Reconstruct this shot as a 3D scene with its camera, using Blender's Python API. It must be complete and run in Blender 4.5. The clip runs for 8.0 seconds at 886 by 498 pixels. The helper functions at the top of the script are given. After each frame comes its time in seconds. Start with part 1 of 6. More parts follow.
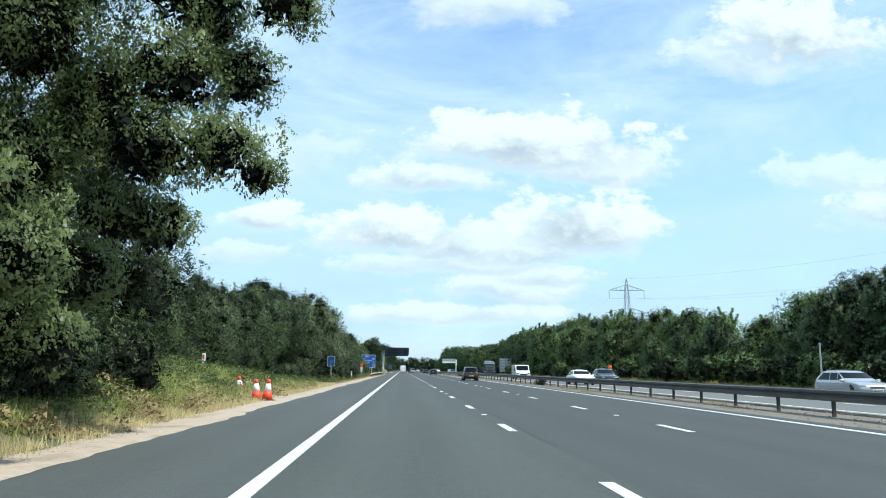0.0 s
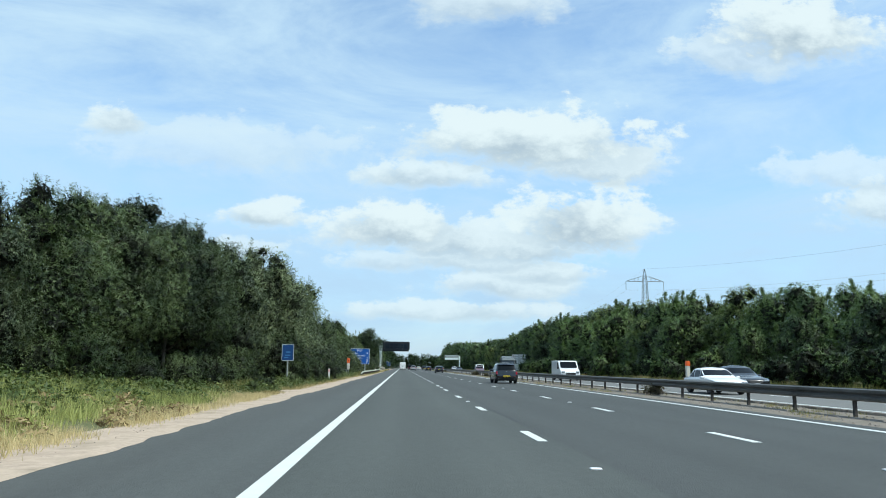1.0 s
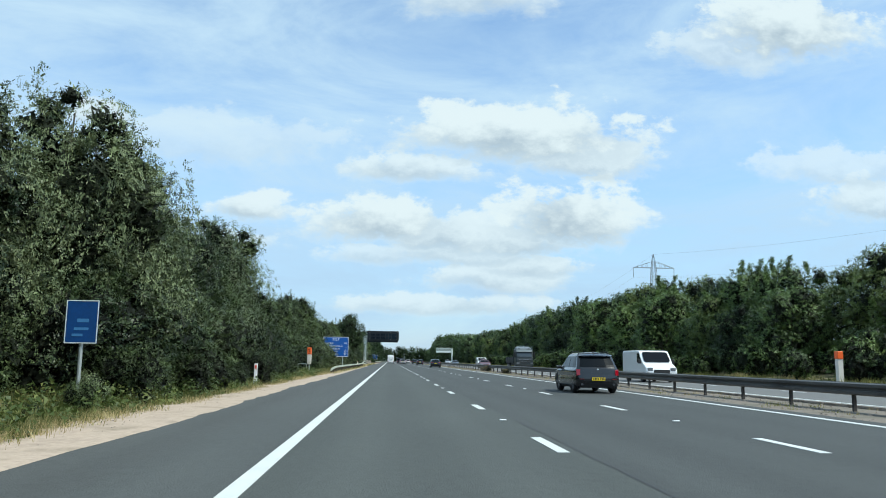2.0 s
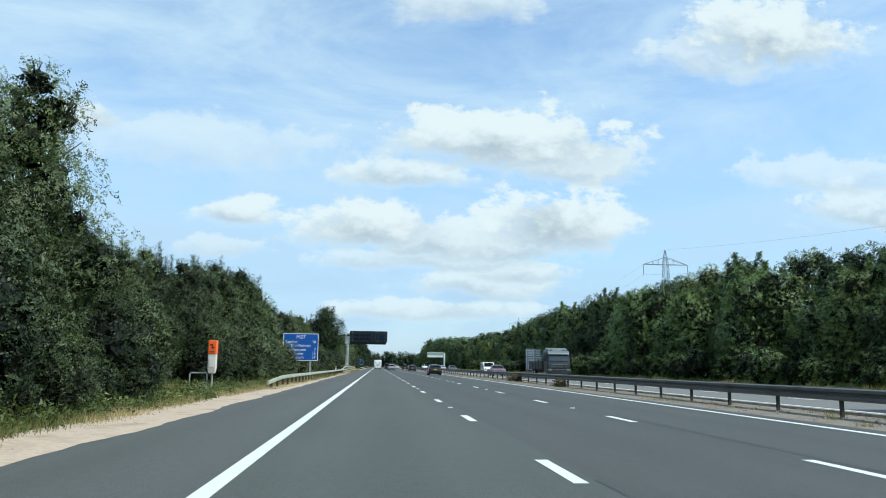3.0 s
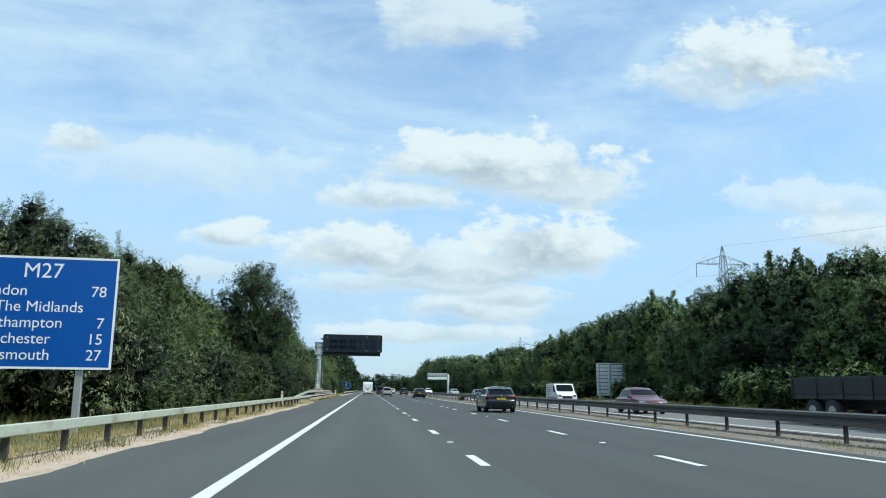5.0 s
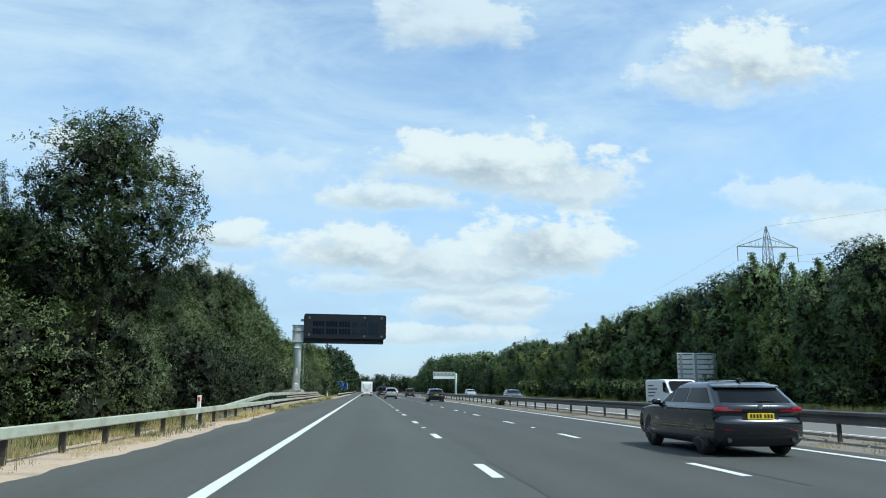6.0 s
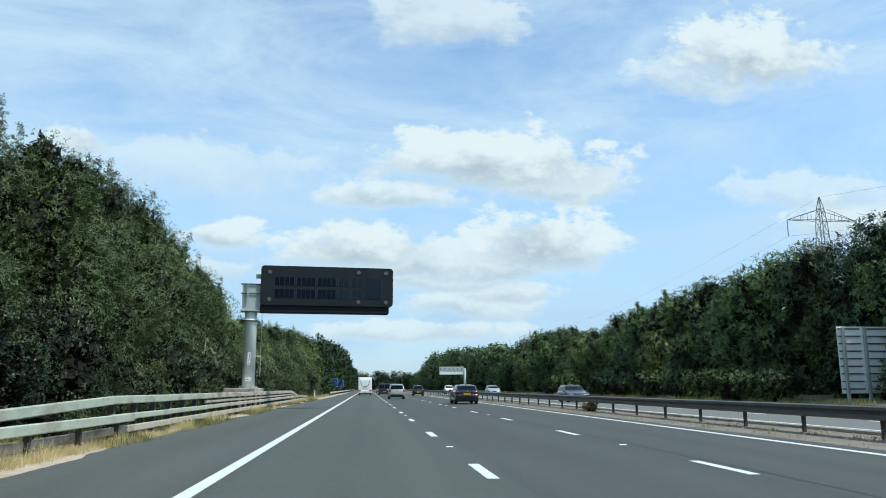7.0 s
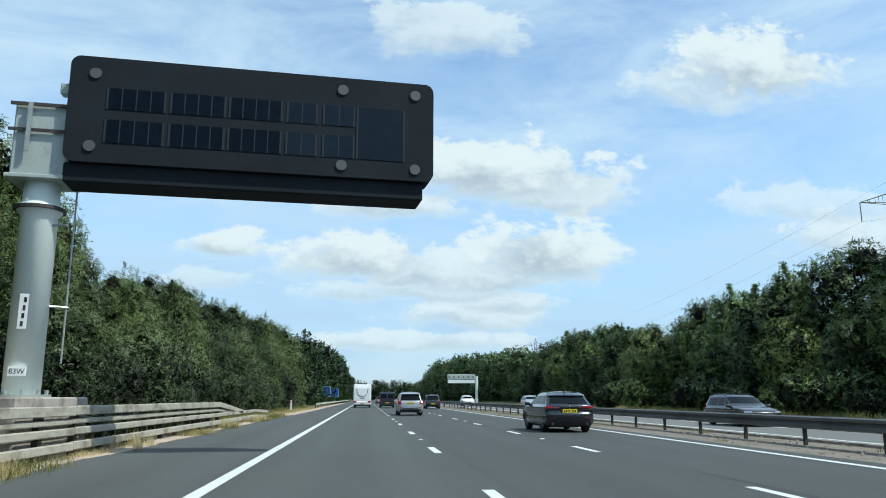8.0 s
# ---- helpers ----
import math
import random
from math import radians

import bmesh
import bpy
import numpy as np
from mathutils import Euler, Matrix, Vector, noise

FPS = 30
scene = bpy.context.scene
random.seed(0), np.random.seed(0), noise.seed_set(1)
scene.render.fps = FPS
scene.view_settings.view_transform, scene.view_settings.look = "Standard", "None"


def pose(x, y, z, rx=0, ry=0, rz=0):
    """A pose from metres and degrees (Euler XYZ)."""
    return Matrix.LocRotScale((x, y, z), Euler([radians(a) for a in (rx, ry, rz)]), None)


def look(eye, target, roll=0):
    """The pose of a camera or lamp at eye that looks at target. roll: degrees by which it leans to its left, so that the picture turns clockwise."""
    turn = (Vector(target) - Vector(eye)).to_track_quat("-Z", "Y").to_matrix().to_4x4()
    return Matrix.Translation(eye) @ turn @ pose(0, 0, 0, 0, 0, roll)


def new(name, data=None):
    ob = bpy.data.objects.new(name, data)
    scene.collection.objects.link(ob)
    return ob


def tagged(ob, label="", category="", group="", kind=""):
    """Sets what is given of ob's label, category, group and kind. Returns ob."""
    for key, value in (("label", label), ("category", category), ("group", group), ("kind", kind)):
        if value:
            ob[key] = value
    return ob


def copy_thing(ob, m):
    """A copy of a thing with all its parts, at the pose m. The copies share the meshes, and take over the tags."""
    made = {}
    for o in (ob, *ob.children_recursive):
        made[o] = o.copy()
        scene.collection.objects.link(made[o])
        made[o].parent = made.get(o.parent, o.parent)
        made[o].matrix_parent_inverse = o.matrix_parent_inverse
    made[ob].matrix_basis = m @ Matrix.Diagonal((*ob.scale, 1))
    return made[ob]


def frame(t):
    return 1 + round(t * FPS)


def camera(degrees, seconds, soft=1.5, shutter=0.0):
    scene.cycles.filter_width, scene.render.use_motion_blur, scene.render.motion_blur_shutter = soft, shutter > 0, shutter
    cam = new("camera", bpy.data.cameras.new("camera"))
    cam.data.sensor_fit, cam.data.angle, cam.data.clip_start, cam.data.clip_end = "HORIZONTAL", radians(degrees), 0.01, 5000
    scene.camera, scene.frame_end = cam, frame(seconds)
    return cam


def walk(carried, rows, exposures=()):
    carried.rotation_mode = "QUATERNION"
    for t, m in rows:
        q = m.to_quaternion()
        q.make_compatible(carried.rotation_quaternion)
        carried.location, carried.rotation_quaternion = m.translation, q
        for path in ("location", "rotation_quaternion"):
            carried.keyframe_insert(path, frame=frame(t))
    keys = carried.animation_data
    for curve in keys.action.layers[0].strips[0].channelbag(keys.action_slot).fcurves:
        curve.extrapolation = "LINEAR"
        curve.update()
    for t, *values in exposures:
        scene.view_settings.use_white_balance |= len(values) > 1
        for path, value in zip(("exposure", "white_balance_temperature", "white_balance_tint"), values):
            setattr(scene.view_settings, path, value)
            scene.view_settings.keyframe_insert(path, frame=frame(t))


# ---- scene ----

# ------------------------------------------------------------------ camera
def view(x, y, yaw, pitch, roll):
    """A pose at eye height 1.2 m from the road: yaw to the left, pitch up, roll to the right, in degrees."""
    cy, sy, cp, sp = math.cos(radians(yaw)), math.sin(radians(yaw)), math.cos(radians(pitch)), math.sin(radians(pitch))
    eye = Vector((x, y, 1.2))
    return look(eye, eye + Vector((-sy * cp, cy * cp, sp)), -roll)


cam = camera(60.7, 8.0, soft=1.0)
walk(cam, [
    (0.0, view(-2.24, 0.00, -2.96, 9.09, -0.48)),
    (0.5, view(-2.38, 14.98, -2.97, 9.14, -0.86)),
    (1.0, view(-2.36, 29.67, -2.99, 8.88, -0.60)),
    (1.5, view(-2.38, 44.41, -3.38, 8.38, -0.57)),
    (3.0, view(-2.16, 88.41, -4.81, 8.81, -0.61)),
    (3.5, view(-2.07, 102.89, -5.10, 9.45, -0.53)),
    (4.0, view(-2.07, 117.82, -5.34, 10.03, -0.66)),
    (4.5, view(-2.00, 132.37, -5.44, 10.45, -0.66)),
    (6.0, view(-1.86, 175.56, -5.56, 10.61, -0.25)),
    (6.5, view(-1.79, 189.33, -5.69, 10.46, -0.02)),
    (7.0, view(-1.70, 203.10, -5.70, 10.39, 0.26)),
    (7.5, view(-1.67, 217.83, -5.77, 10.65, 0.23)),
    (8.0, view(-1.65, 232.08, -5.77, 11.16, -0.02)),
], exposures=[(0.0, 0.31, 6150, -1.0), (0.5, 0.20, 6150, -1.0), (1.0, 0.08, 6150, -1.0), (1.5, 0.05, 6150, -1.0), (3.0, 0.08, 6150, -1.0), (6.0, 0.05, 6150, -1.0), (8.0, 0.05, 6150, -1.0)])

# ------------------------------------------------------------------ light
SUN = Vector((0.61, -0.33, 1.0)).normalized()
sun_data = bpy.data.lights.new("sun", "SUN")
sun_data.energy, sun_data.angle, sun_data.color = 4.2, radians(0.6), (1.0, 0.95, 0.87)
sun = new("sun", sun_data)
sun.rotation_mode = "QUATERNION"
sun.rotation_quaternion = SUN.to_track_quat("Z", "Y")

world = bpy.data.worlds.new("summer_sky")
scene.world = world
world.use_nodes = True
wt = world.node_tree
wt.nodes.clear()


def wnode(kind):
    return wt.nodes.new(kind)


def wmath(op, a, b=0.0, c=0.0, clamp=False):
    n = wt.nodes.new("ShaderNodeMath")
    n.operation, n.use_clamp = op, clamp
    for i, v in enumerate((a, b, c)):
        if isinstance(v, (int, float)):
            n.inputs[i].default_value = v
        else:
            wt.links.new(v, n.inputs[i])
    return n.outputs[0]


def wstep(x, lo, hi):
    n = wt.nodes.new("ShaderNodeMapRange")
    n.interpolation_type = "SMOOTHSTEP"
    wt.links.new(x, n.inputs[0])
    n.inputs[1].default_value, n.inputs[2].default_value = lo, hi
    return n.outputs[0]


def wmix(f, a, b):
    n = wt.nodes.new("ShaderNodeMix")
    n.data_type = "RGBA"
    for socket, v in ((n.inputs[0], f), (n.inputs[6], a), (n.inputs[7], b)):
        if isinstance(v, (int, float)):
            socket.default_value = v
        elif isinstance(v, tuple):
            socket.default_value = (*v, 1)
        else:
            wt.links.new(v, socket)
    return n.outputs[2]


def wnoise(vec, scale, detail, rough=0.55, distort=0.0):
    n = wt.nodes.new("ShaderNodeTexNoise")
    wt.links.new(vec, n.inputs["Vector"])
    n.inputs["Scale"].default_value, n.inputs["Detail"].default_value = scale, detail
    n.inputs["Roughness"].default_value, n.inputs["Distortion"].default_value = rough, distort
    return n.outputs[0]


def build_sky():
    sky = wnode("ShaderNodeTexSky")
    sky.sky_type, sky.sun_disc = "NISHITA", False
    sky.sun_elevation, sky.sun_rotation = math.asin(SUN.z), math.atan2(SUN.x, SUN.y)
    sky.air_density, sky.dust_density, sky.ozone_density = 1.0, 0.6, 2.2
    coord = wnode("ShaderNodeTexCoord").outputs["Generated"]
    xyz = wnode("ShaderNodeSeparateXYZ")
    wt.links.new(coord, xyz.inputs[0])
    ahead = wmath("MAXIMUM", xyz.outputs[1], 0.05)
    u, v = wmath("DIVIDE", xyz.outputs[0], ahead), wmath("DIVIDE", xyz.outputs[2], ahead)
    flat = wnode("ShaderNodeCombineXYZ")
    wt.links.new(u, flat.inputs[0])
    wt.links.new(wmath("MULTIPLY", v, 1.5), flat.inputs[1])
    puff = wmath("SUBTRACT", wnoise(flat.outputs[0], 11.0, 6.0, 0.6), 0.5)
    lump = wmath("SUBTRACT", wnoise(flat.outputs[0], 25.0, 7.0, 0.62), 0.5)
    # thin high veil all over, streaked
    stretch = wnode("ShaderNodeMapping")
    stretch.inputs["Scale"].default_value = (1.3, 0.9, 4.2)
    stretch.inputs["Rotation"].default_value = (0, 0.42, 0)
    wt.links.new(coord, stretch.inputs[0])
    veil = wstep(wnoise(stretch.outputs[0], 2.3, 7.0, 0.62, 0.5), 0.22, 0.72)
    veil = wmath("MULTIPLY", veil, VEIL)
    haze = wmath("MULTIPLY", wstep(xyz.outputs[2], 0.34, 0.0), 0.60)
    # the clouds: place, half size, softness and weight, as slopes from straight ahead
    cover, shade = None, None
    for cu, cv, hu, hv, weight in CLOUDS:
        du = wmath("DIVIDE", wmath("SUBTRACT", u, cu), hu * 1.55)
        dv = wmath("DIVIDE", wmath("SUBTRACT", v, cv), hv * 1.5)
        below = wmath("MAXIMUM", wmath("MULTIPLY", dv, -1.5), dv)
        r = wmath("SQRT", wmath("ADD", wmath("POWER", wmath("ABSOLUTE", du), 2.0), wmath("POWER", wmath("ABSOLUTE", below), 2.0)))
        d = wmath("ADD", wmath("SUBTRACT", 1.0, r), wmath("ADD", wmath("MULTIPLY", puff, 1.7), wmath("MULTIPLY", lump, 1.0)))
        # firm bulging heads, soft undersides
        firm = wmath("MULTIPLY", wstep(dv, -0.30, 0.40), 0.9)
        edge = wmix(firm, wstep(d, 0.0, 0.66), wstep(d, 0.12, 0.38))
        m = wmath("MULTIPLY", edge, weight)
        s = wmath("MULTIPLY", m, wstep(wmath("ADD", dv, wmath("ADD", wmath("MULTIPLY", puff, 2.6), wmath("MULTIPLY", lump, 0.8))), 0.40, -0.65))
        cover = m if cover is None else wmath("MAXIMUM", cover, m)
        shade = s if shade is None else wmath("MAXIMUM", shade, s)
    front = wstep(xyz.outputs[1], 0.1, 0.25)
    cover, shade = wmath("MULTIPLY", cover, front), wmath("MULTIPLY", shade, front)
    lit = wmix(wmath("MULTIPLY", shade, 0.9), CLOUD_WHITE, CLOUD_GREY)
    blue = wnode("ShaderNodeVectorMath")
    blue.operation = "SCALE"
    wt.links.new(sky.outputs[0], blue.inputs[0])
    blue.inputs[3].default_value = SKY
    out = wmix(veil, blue.outputs[0], VEIL_COLOUR)
    out = wmix(haze, out, HAZE_COLOUR)
    out = wmix(cover, out, lit)
    bg = wnode("ShaderNodeBackground")
    wt.links.new(out, bg.inputs[0])
    bg.inputs[1].default_value = 1.0
    wt.links.new(bg.outputs[0], wnode("ShaderNodeOutputWorld").inputs[0])


SKY, VEIL = 0.21, 0.92
CLOUD_WHITE, CLOUD_GREY = (0.81, 0.86, 0.90), (0.38, 0.46, 0.56)
VEIL_COLOUR, HAZE_COLOUR = (0.63, 0.77, 0.92), (0.345, 0.49, 0.755)
CLOUDS = [
    (0.170, 0.306, 0.150, 0.046, 1.00),
    (0.022, 0.255, 0.085, 0.021, 0.85),
    (0.262, 0.280, 0.092, 0.034, 0.90),
    (0.238, 0.190, 0.090, 0.050, 1.00),
    (0.150, 0.158, 0.105, 0.026, 0.90),
    (-0.012, 0.181, 0.088, 0.034, 1.00),
    (0.066, 0.165, 0.080, 0.030, 0.90),
    (0.098, 0.143, 0.110, 0.022, 0.80),
    (0.562, 0.480, 0.108, 0.058, 1.00),
    (0.480, 0.440, 0.085, 0.036, 0.65),
    (0.104, 0.515, 0.105, 0.046, 0.70),
    (-0.190, 0.196, 0.046, 0.021, 0.95),
    (-0.212, 0.150, 0.055, 0.016, 0.55),
    (-0.387, 0.322, 0.035, 0.023, 0.85),
    (-0.240, 0.283, 0.150, 0.040, 0.42),
    (0.145, 0.107, 0.095, 0.022, 0.80),
    (0.064, 0.071, 0.135, 0.016, 0.75),
    (0.190, 0.125, 0.060, 0.018, 0.85),
    (0.640, 0.272, 0.110, 0.030, 0.60),
    (0.690, 0.222, 0.095, 0.040, 0.80),
    (-0.020, 0.136, 0.058, 0.016, 0.65),
]
build_sky()

# ------------------------------------------------------------------ materials
def material(name, colour, rough=0.6, metal=0.0, vary=0.15, scale=3.0, fine=40.0, bump=0.0, second=None, second_at=(0.5, 0.7), coat=0.0, stretch=(1, 1, 1), per_object=0.0):
    """A surface with a broad and a fine variation; second is a colour of stains or wear that shows in patches."""
    m = bpy.data.materials.new(name)
    m.use_nodes = True
    t = m.node_tree
    p = t.nodes["Principled BSDF"]
    p.inputs["Roughness"].default_value, p.inputs["Metallic"].default_value = rough, metal
    p.inputs["Coat Weight"].default_value = coat
    where = t.nodes.new("ShaderNodeMapping")
    where.inputs["Scale"].default_value = stretch
    t.links.new(t.nodes.new("ShaderNodeTexCoord").outputs["Object"], where.inputs[0])

    def grain(s, detail):
        n = t.nodes.new("ShaderNodeTexNoise")
        t.links.new(where.outputs[0], n.inputs["Vector"])
        n.inputs["Scale"].default_value, n.inputs["Detail"].default_value = s, detail
        return n.outputs[0]

    def calc(op, a, b):
        n = t.nodes.new("ShaderNodeMath")
        n.operation = op
        for i, v in enumerate((a, b)):
            if isinstance(v, (int, float)):
                n.inputs[i].default_value = v
            else:
                t.links.new(v, n.inputs[i])
        return n.outputs[0]

    broad, small = grain(scale, 4.0), grain(fine, 3.0)
    gain = calc("ADD", calc("MULTIPLY", calc("SUBTRACT", broad, 0.5), vary * 2.4), calc("MULTIPLY", calc("SUBTRACT", small, 0.5), vary * 1.6))
    if per_object:
        info = t.nodes.new("ShaderNodeObjectInfo")
        gain = calc("ADD", gain, calc("MULTIPLY", calc("SUBTRACT", info.outputs["Random"], 0.5), per_object))
    gain = calc("ADD", gain, 1.0)
    base = t.nodes.new("ShaderNodeRGB")
    base.outputs[0].default_value = (*colour, 1)
    tone = base.outputs[0]
    if second:
        mask = t.nodes.new("ShaderNodeMapRange")
        t.links.new(calc("ADD", calc("MULTIPLY", broad, 0.75), calc("MULTIPLY", small, 0.25)), mask.inputs[0])
        mask.inputs[1].default_value, mask.inputs[2].default_value = second_at
        mix = t.nodes.new("ShaderNodeMix")
        mix.data_type = "RGBA"
        t.links.new(mask.outputs[0], mix.inputs[0])
        t.links.new(tone, mix.inputs[6])
        mix.inputs[7].default_value = (*second, 1)
        tone = mix.outputs[2]
    times = t.nodes.new("ShaderNodeVectorMath")
    times.operation = "SCALE"
    t.links.new(tone, times.inputs[0])
    t.links.new(gain, times.inputs[3])
    t.links.new(times.outputs[0], p.inputs["Base Color"])
    if bump:
        b = t.nodes.new("ShaderNodeBump")
        b.inputs["Strength"].default_value, b.inputs["Distance"].default_value = 0.7, bump
        t.links.new(small, b.inputs["Height"])
        t.links.new(b.outputs[0], p.inputs["Normal"])
    return m


def foliage(name, dark, light, gloss=0.45, through_light=0.16, leaflets=None, cover=0.44, squash=(1, 1, 1)):
    """Leaves: each leaf between two greens, each plant a little different. leaflets: how many to the metre each spray is broken into."""
    m = bpy.data.materials.new(name)
    m.use_nodes = True
    t = m.node_tree
    t.nodes.clear()

    def calc(op, a, b, c=None, clamp=False):
        n = t.nodes.new("ShaderNodeMath")
        n.operation, n.use_clamp = op, clamp
        for i, v in enumerate((a, b, c)):
            if isinstance(v, (int, float)):
                n.inputs[i].default_value = v
            elif v is not None:
                t.links.new(v, n.inputs[i])
        return n.outputs[0]

    geo, info, place = t.nodes.new("ShaderNodeNewGeometry"), t.nodes.new("ShaderNodeObjectInfo"), t.nodes.new("ShaderNodeTexCoord")
    clump = t.nodes.new("ShaderNodeTexNoise")
    t.links.new(place.outputs["Object"], clump.inputs["Vector"])
    clump.inputs["Scale"].default_value, clump.inputs["Detail"].default_value = 0.9, 2.0
    own = geo.outputs["Random Per Island"]
    if leaflets:
        where = t.nodes.new("ShaderNodeMapping")
        where.inputs["Scale"].default_value = squash
        t.links.new(place.outputs["Object"], where.inputs[0])
        cell = t.nodes.new("ShaderNodeTexVoronoi")
        t.links.new(where.outputs[0], cell.inputs["Vector"])
        cell.inputs["Scale"].default_value = leaflets
        split = t.nodes.new("ShaderNodeSeparateColor")
        t.links.new(cell.outputs["Color"], split.inputs[0])
        own = calc("ADD", calc("MULTIPLY", own, 0.4), calc("MULTIPLY", split.outputs[0], 0.6))
    tone = calc("ADD", calc("MULTIPLY", own, 0.42), calc("MULTIPLY", info.outputs["Random"], 0.95))
    tone = calc("ADD", tone, calc("MULTIPLY", calc("SUBTRACT", clump.outputs[0], 0.5), 1.7))
    tone = calc("SUBTRACT", tone, 0.23, clamp=True)
    ramp = t.nodes.new("ShaderNodeMix")
    ramp.data_type = "RGBA"
    t.links.new(tone, ramp.inputs[0])
    ramp.inputs[6].default_value, ramp.inputs[7].default_value = (*dark, 1), (*light, 1)
    p, tr, mix = t.nodes.new("ShaderNodeBsdfPrincipled"), t.nodes.new("ShaderNodeBsdfTranslucent"), t.nodes.new("ShaderNodeMixShader")
    p.inputs["Roughness"].default_value, p.inputs["Specular IOR Level"].default_value = gloss, 0.3
    t.links.new(ramp.outputs[2], p.inputs["Base Color"])
    t.links.new(ramp.outputs[2], tr.inputs[0])
    mix.inputs[0].default_value = through_light
    t.links.new(p.outputs[0], mix.inputs[1])
    t.links.new(tr.outputs[0], mix.inputs[2])
    out = mix.outputs[0]
    if leaflets:
        # each leaflet tilts its own way
        tilt, add, unit = t.nodes.new("ShaderNodeVectorMath"), t.nodes.new("ShaderNodeVectorMath"), t.nodes.new("ShaderNodeVectorMath")
        tilt.operation, add.operation, unit.operation = "MULTIPLY_ADD", "ADD", "NORMALIZE"
        t.links.new(cell.outputs["Color"], tilt.inputs[0])
        tilt.inputs[1].default_value, tilt.inputs[2].default_value = (0.7, 0.7, 0.7), (-0.35, -0.35, -0.35)
        t.links.new(geo.outputs["Normal"], add.inputs[0])
        t.links.new(tilt.outputs[0], add.inputs[1])
        t.links.new(add.outputs[0], unit.inputs[0])
        t.links.new(unit.outputs[0], p.inputs["Normal"])
        gap = calc("GREATER_THAN", cell.outputs["Distance"], cover)
        clear, hole = t.nodes.new("ShaderNodeBsdfTransparent"), t.nodes.new("ShaderNodeMixShader")
        t.links.new(gap, hole.inputs[0])
        t.links.new(out, hole.inputs[1])
        t.links.new(clear.outputs[0], hole.inputs[2])
        out = hole.outputs[0]
    t.links.new(out, t.nodes.new("ShaderNodeOutputMaterial").inputs[0])
    return m


def carriageway(name, lane_one, others, seam):
    """Asphalt with coarse aggregate, streaks along the lanes, darker oily lane centres and polished wheel tracks; the first lane was laid apart from the others."""
    m = bpy.data.materials.new(name)
    m.use_nodes = True
    t = m.node_tree
    p = t.nodes["Principled BSDF"]
    p.inputs["Roughness"].default_value, p.inputs["Specular IOR Level"].default_value = 0.8, 0.4
    place, xyz = t.nodes.new("ShaderNodeTexCoord").outputs["Object"], t.nodes.new("ShaderNodeSeparateXYZ")
    t.links.new(place, xyz.inputs[0])

    def calc(op, a, b=0.0, c=0.0):
        n = t.nodes.new("ShaderNodeMath")
        n.operation = op
        for i, v in enumerate((a, b, c)):
            if isinstance(v, (int, float)):
                n.inputs[i].default_value = v
            else:
                t.links.new(v, n.inputs[i])
        return n.outputs[0]

    def grain(scale, detail, stretch=(1, 1, 1), rough=0.5):
        where, n = t.nodes.new("ShaderNodeMapping"), t.nodes.new("ShaderNodeTexNoise")
        where.inputs["Scale"].default_value = stretch
        t.links.new(place, where.inputs[0])
        t.links.new(where.outputs[0], n.inputs["Vector"])
        n.inputs["Scale"].default_value, n.inputs["Detail"].default_value, n.inputs["Roughness"].default_value = scale, detail, rough
        return calc("SUBTRACT", n.outputs[0], 0.5)

    streak, patch, grit, stone = grain(1.6, 4.0, (1, 0.03, 1)), grain(0.35, 5.0, (1, 0.35, 1), 0.6), grain(9.0, 3.0, (1, 0.45, 1)), grain(42.0, 2.0)
    wobble = calc("MULTIPLY", patch, 0.5)
    track = calc("COSINE", calc("MULTIPLY", calc("ADD", calc("ADD", xyz.outputs[0], 1.87), wobble), math.tau / 1.85))
    gain = calc("ADD", 1.0, calc("MULTIPLY", track, -0.06))
    for part_, weight in ((streak, 0.28), (patch, 0.34), (grit, 0.40), (stone, 0.75)):
        gain = calc("MULTIPLY_ADD", part_, weight, gain)
    lane, mix = t.nodes.new("ShaderNodeMapRange"), t.nodes.new("ShaderNodeMix")
    t.links.new(calc("MULTIPLY_ADD", streak, 0.2, xyz.outputs[0]), lane.inputs[0])
    lane.inputs[1].default_value, lane.inputs[2].default_value = seam - 0.04, seam + 0.04
    mix.data_type = "RGBA"
    t.links.new(lane.outputs[0], mix.inputs[0])
    mix.inputs[6].default_value, mix.inputs[7].default_value = (*lane_one, 1), (*others, 1)
    times = t.nodes.new("ShaderNodeVectorMath")
    times.operation = "SCALE"
    t.links.new(mix.outputs[2], times.inputs[0])
    t.links.new(gain, times.inputs[3])
    t.links.new(times.outputs[0], p.inputs["Base Color"])
    bump = t.nodes.new("ShaderNodeBump")
    bump.inputs["Strength"].default_value, bump.inputs["Distance"].default_value = 0.8, 0.01
    t.links.new(calc("MULTIPLY_ADD", grit, 0.6, stone), bump.inputs["Height"])
    t.links.new(bump.outputs[0], p.inputs["Normal"])
    return m


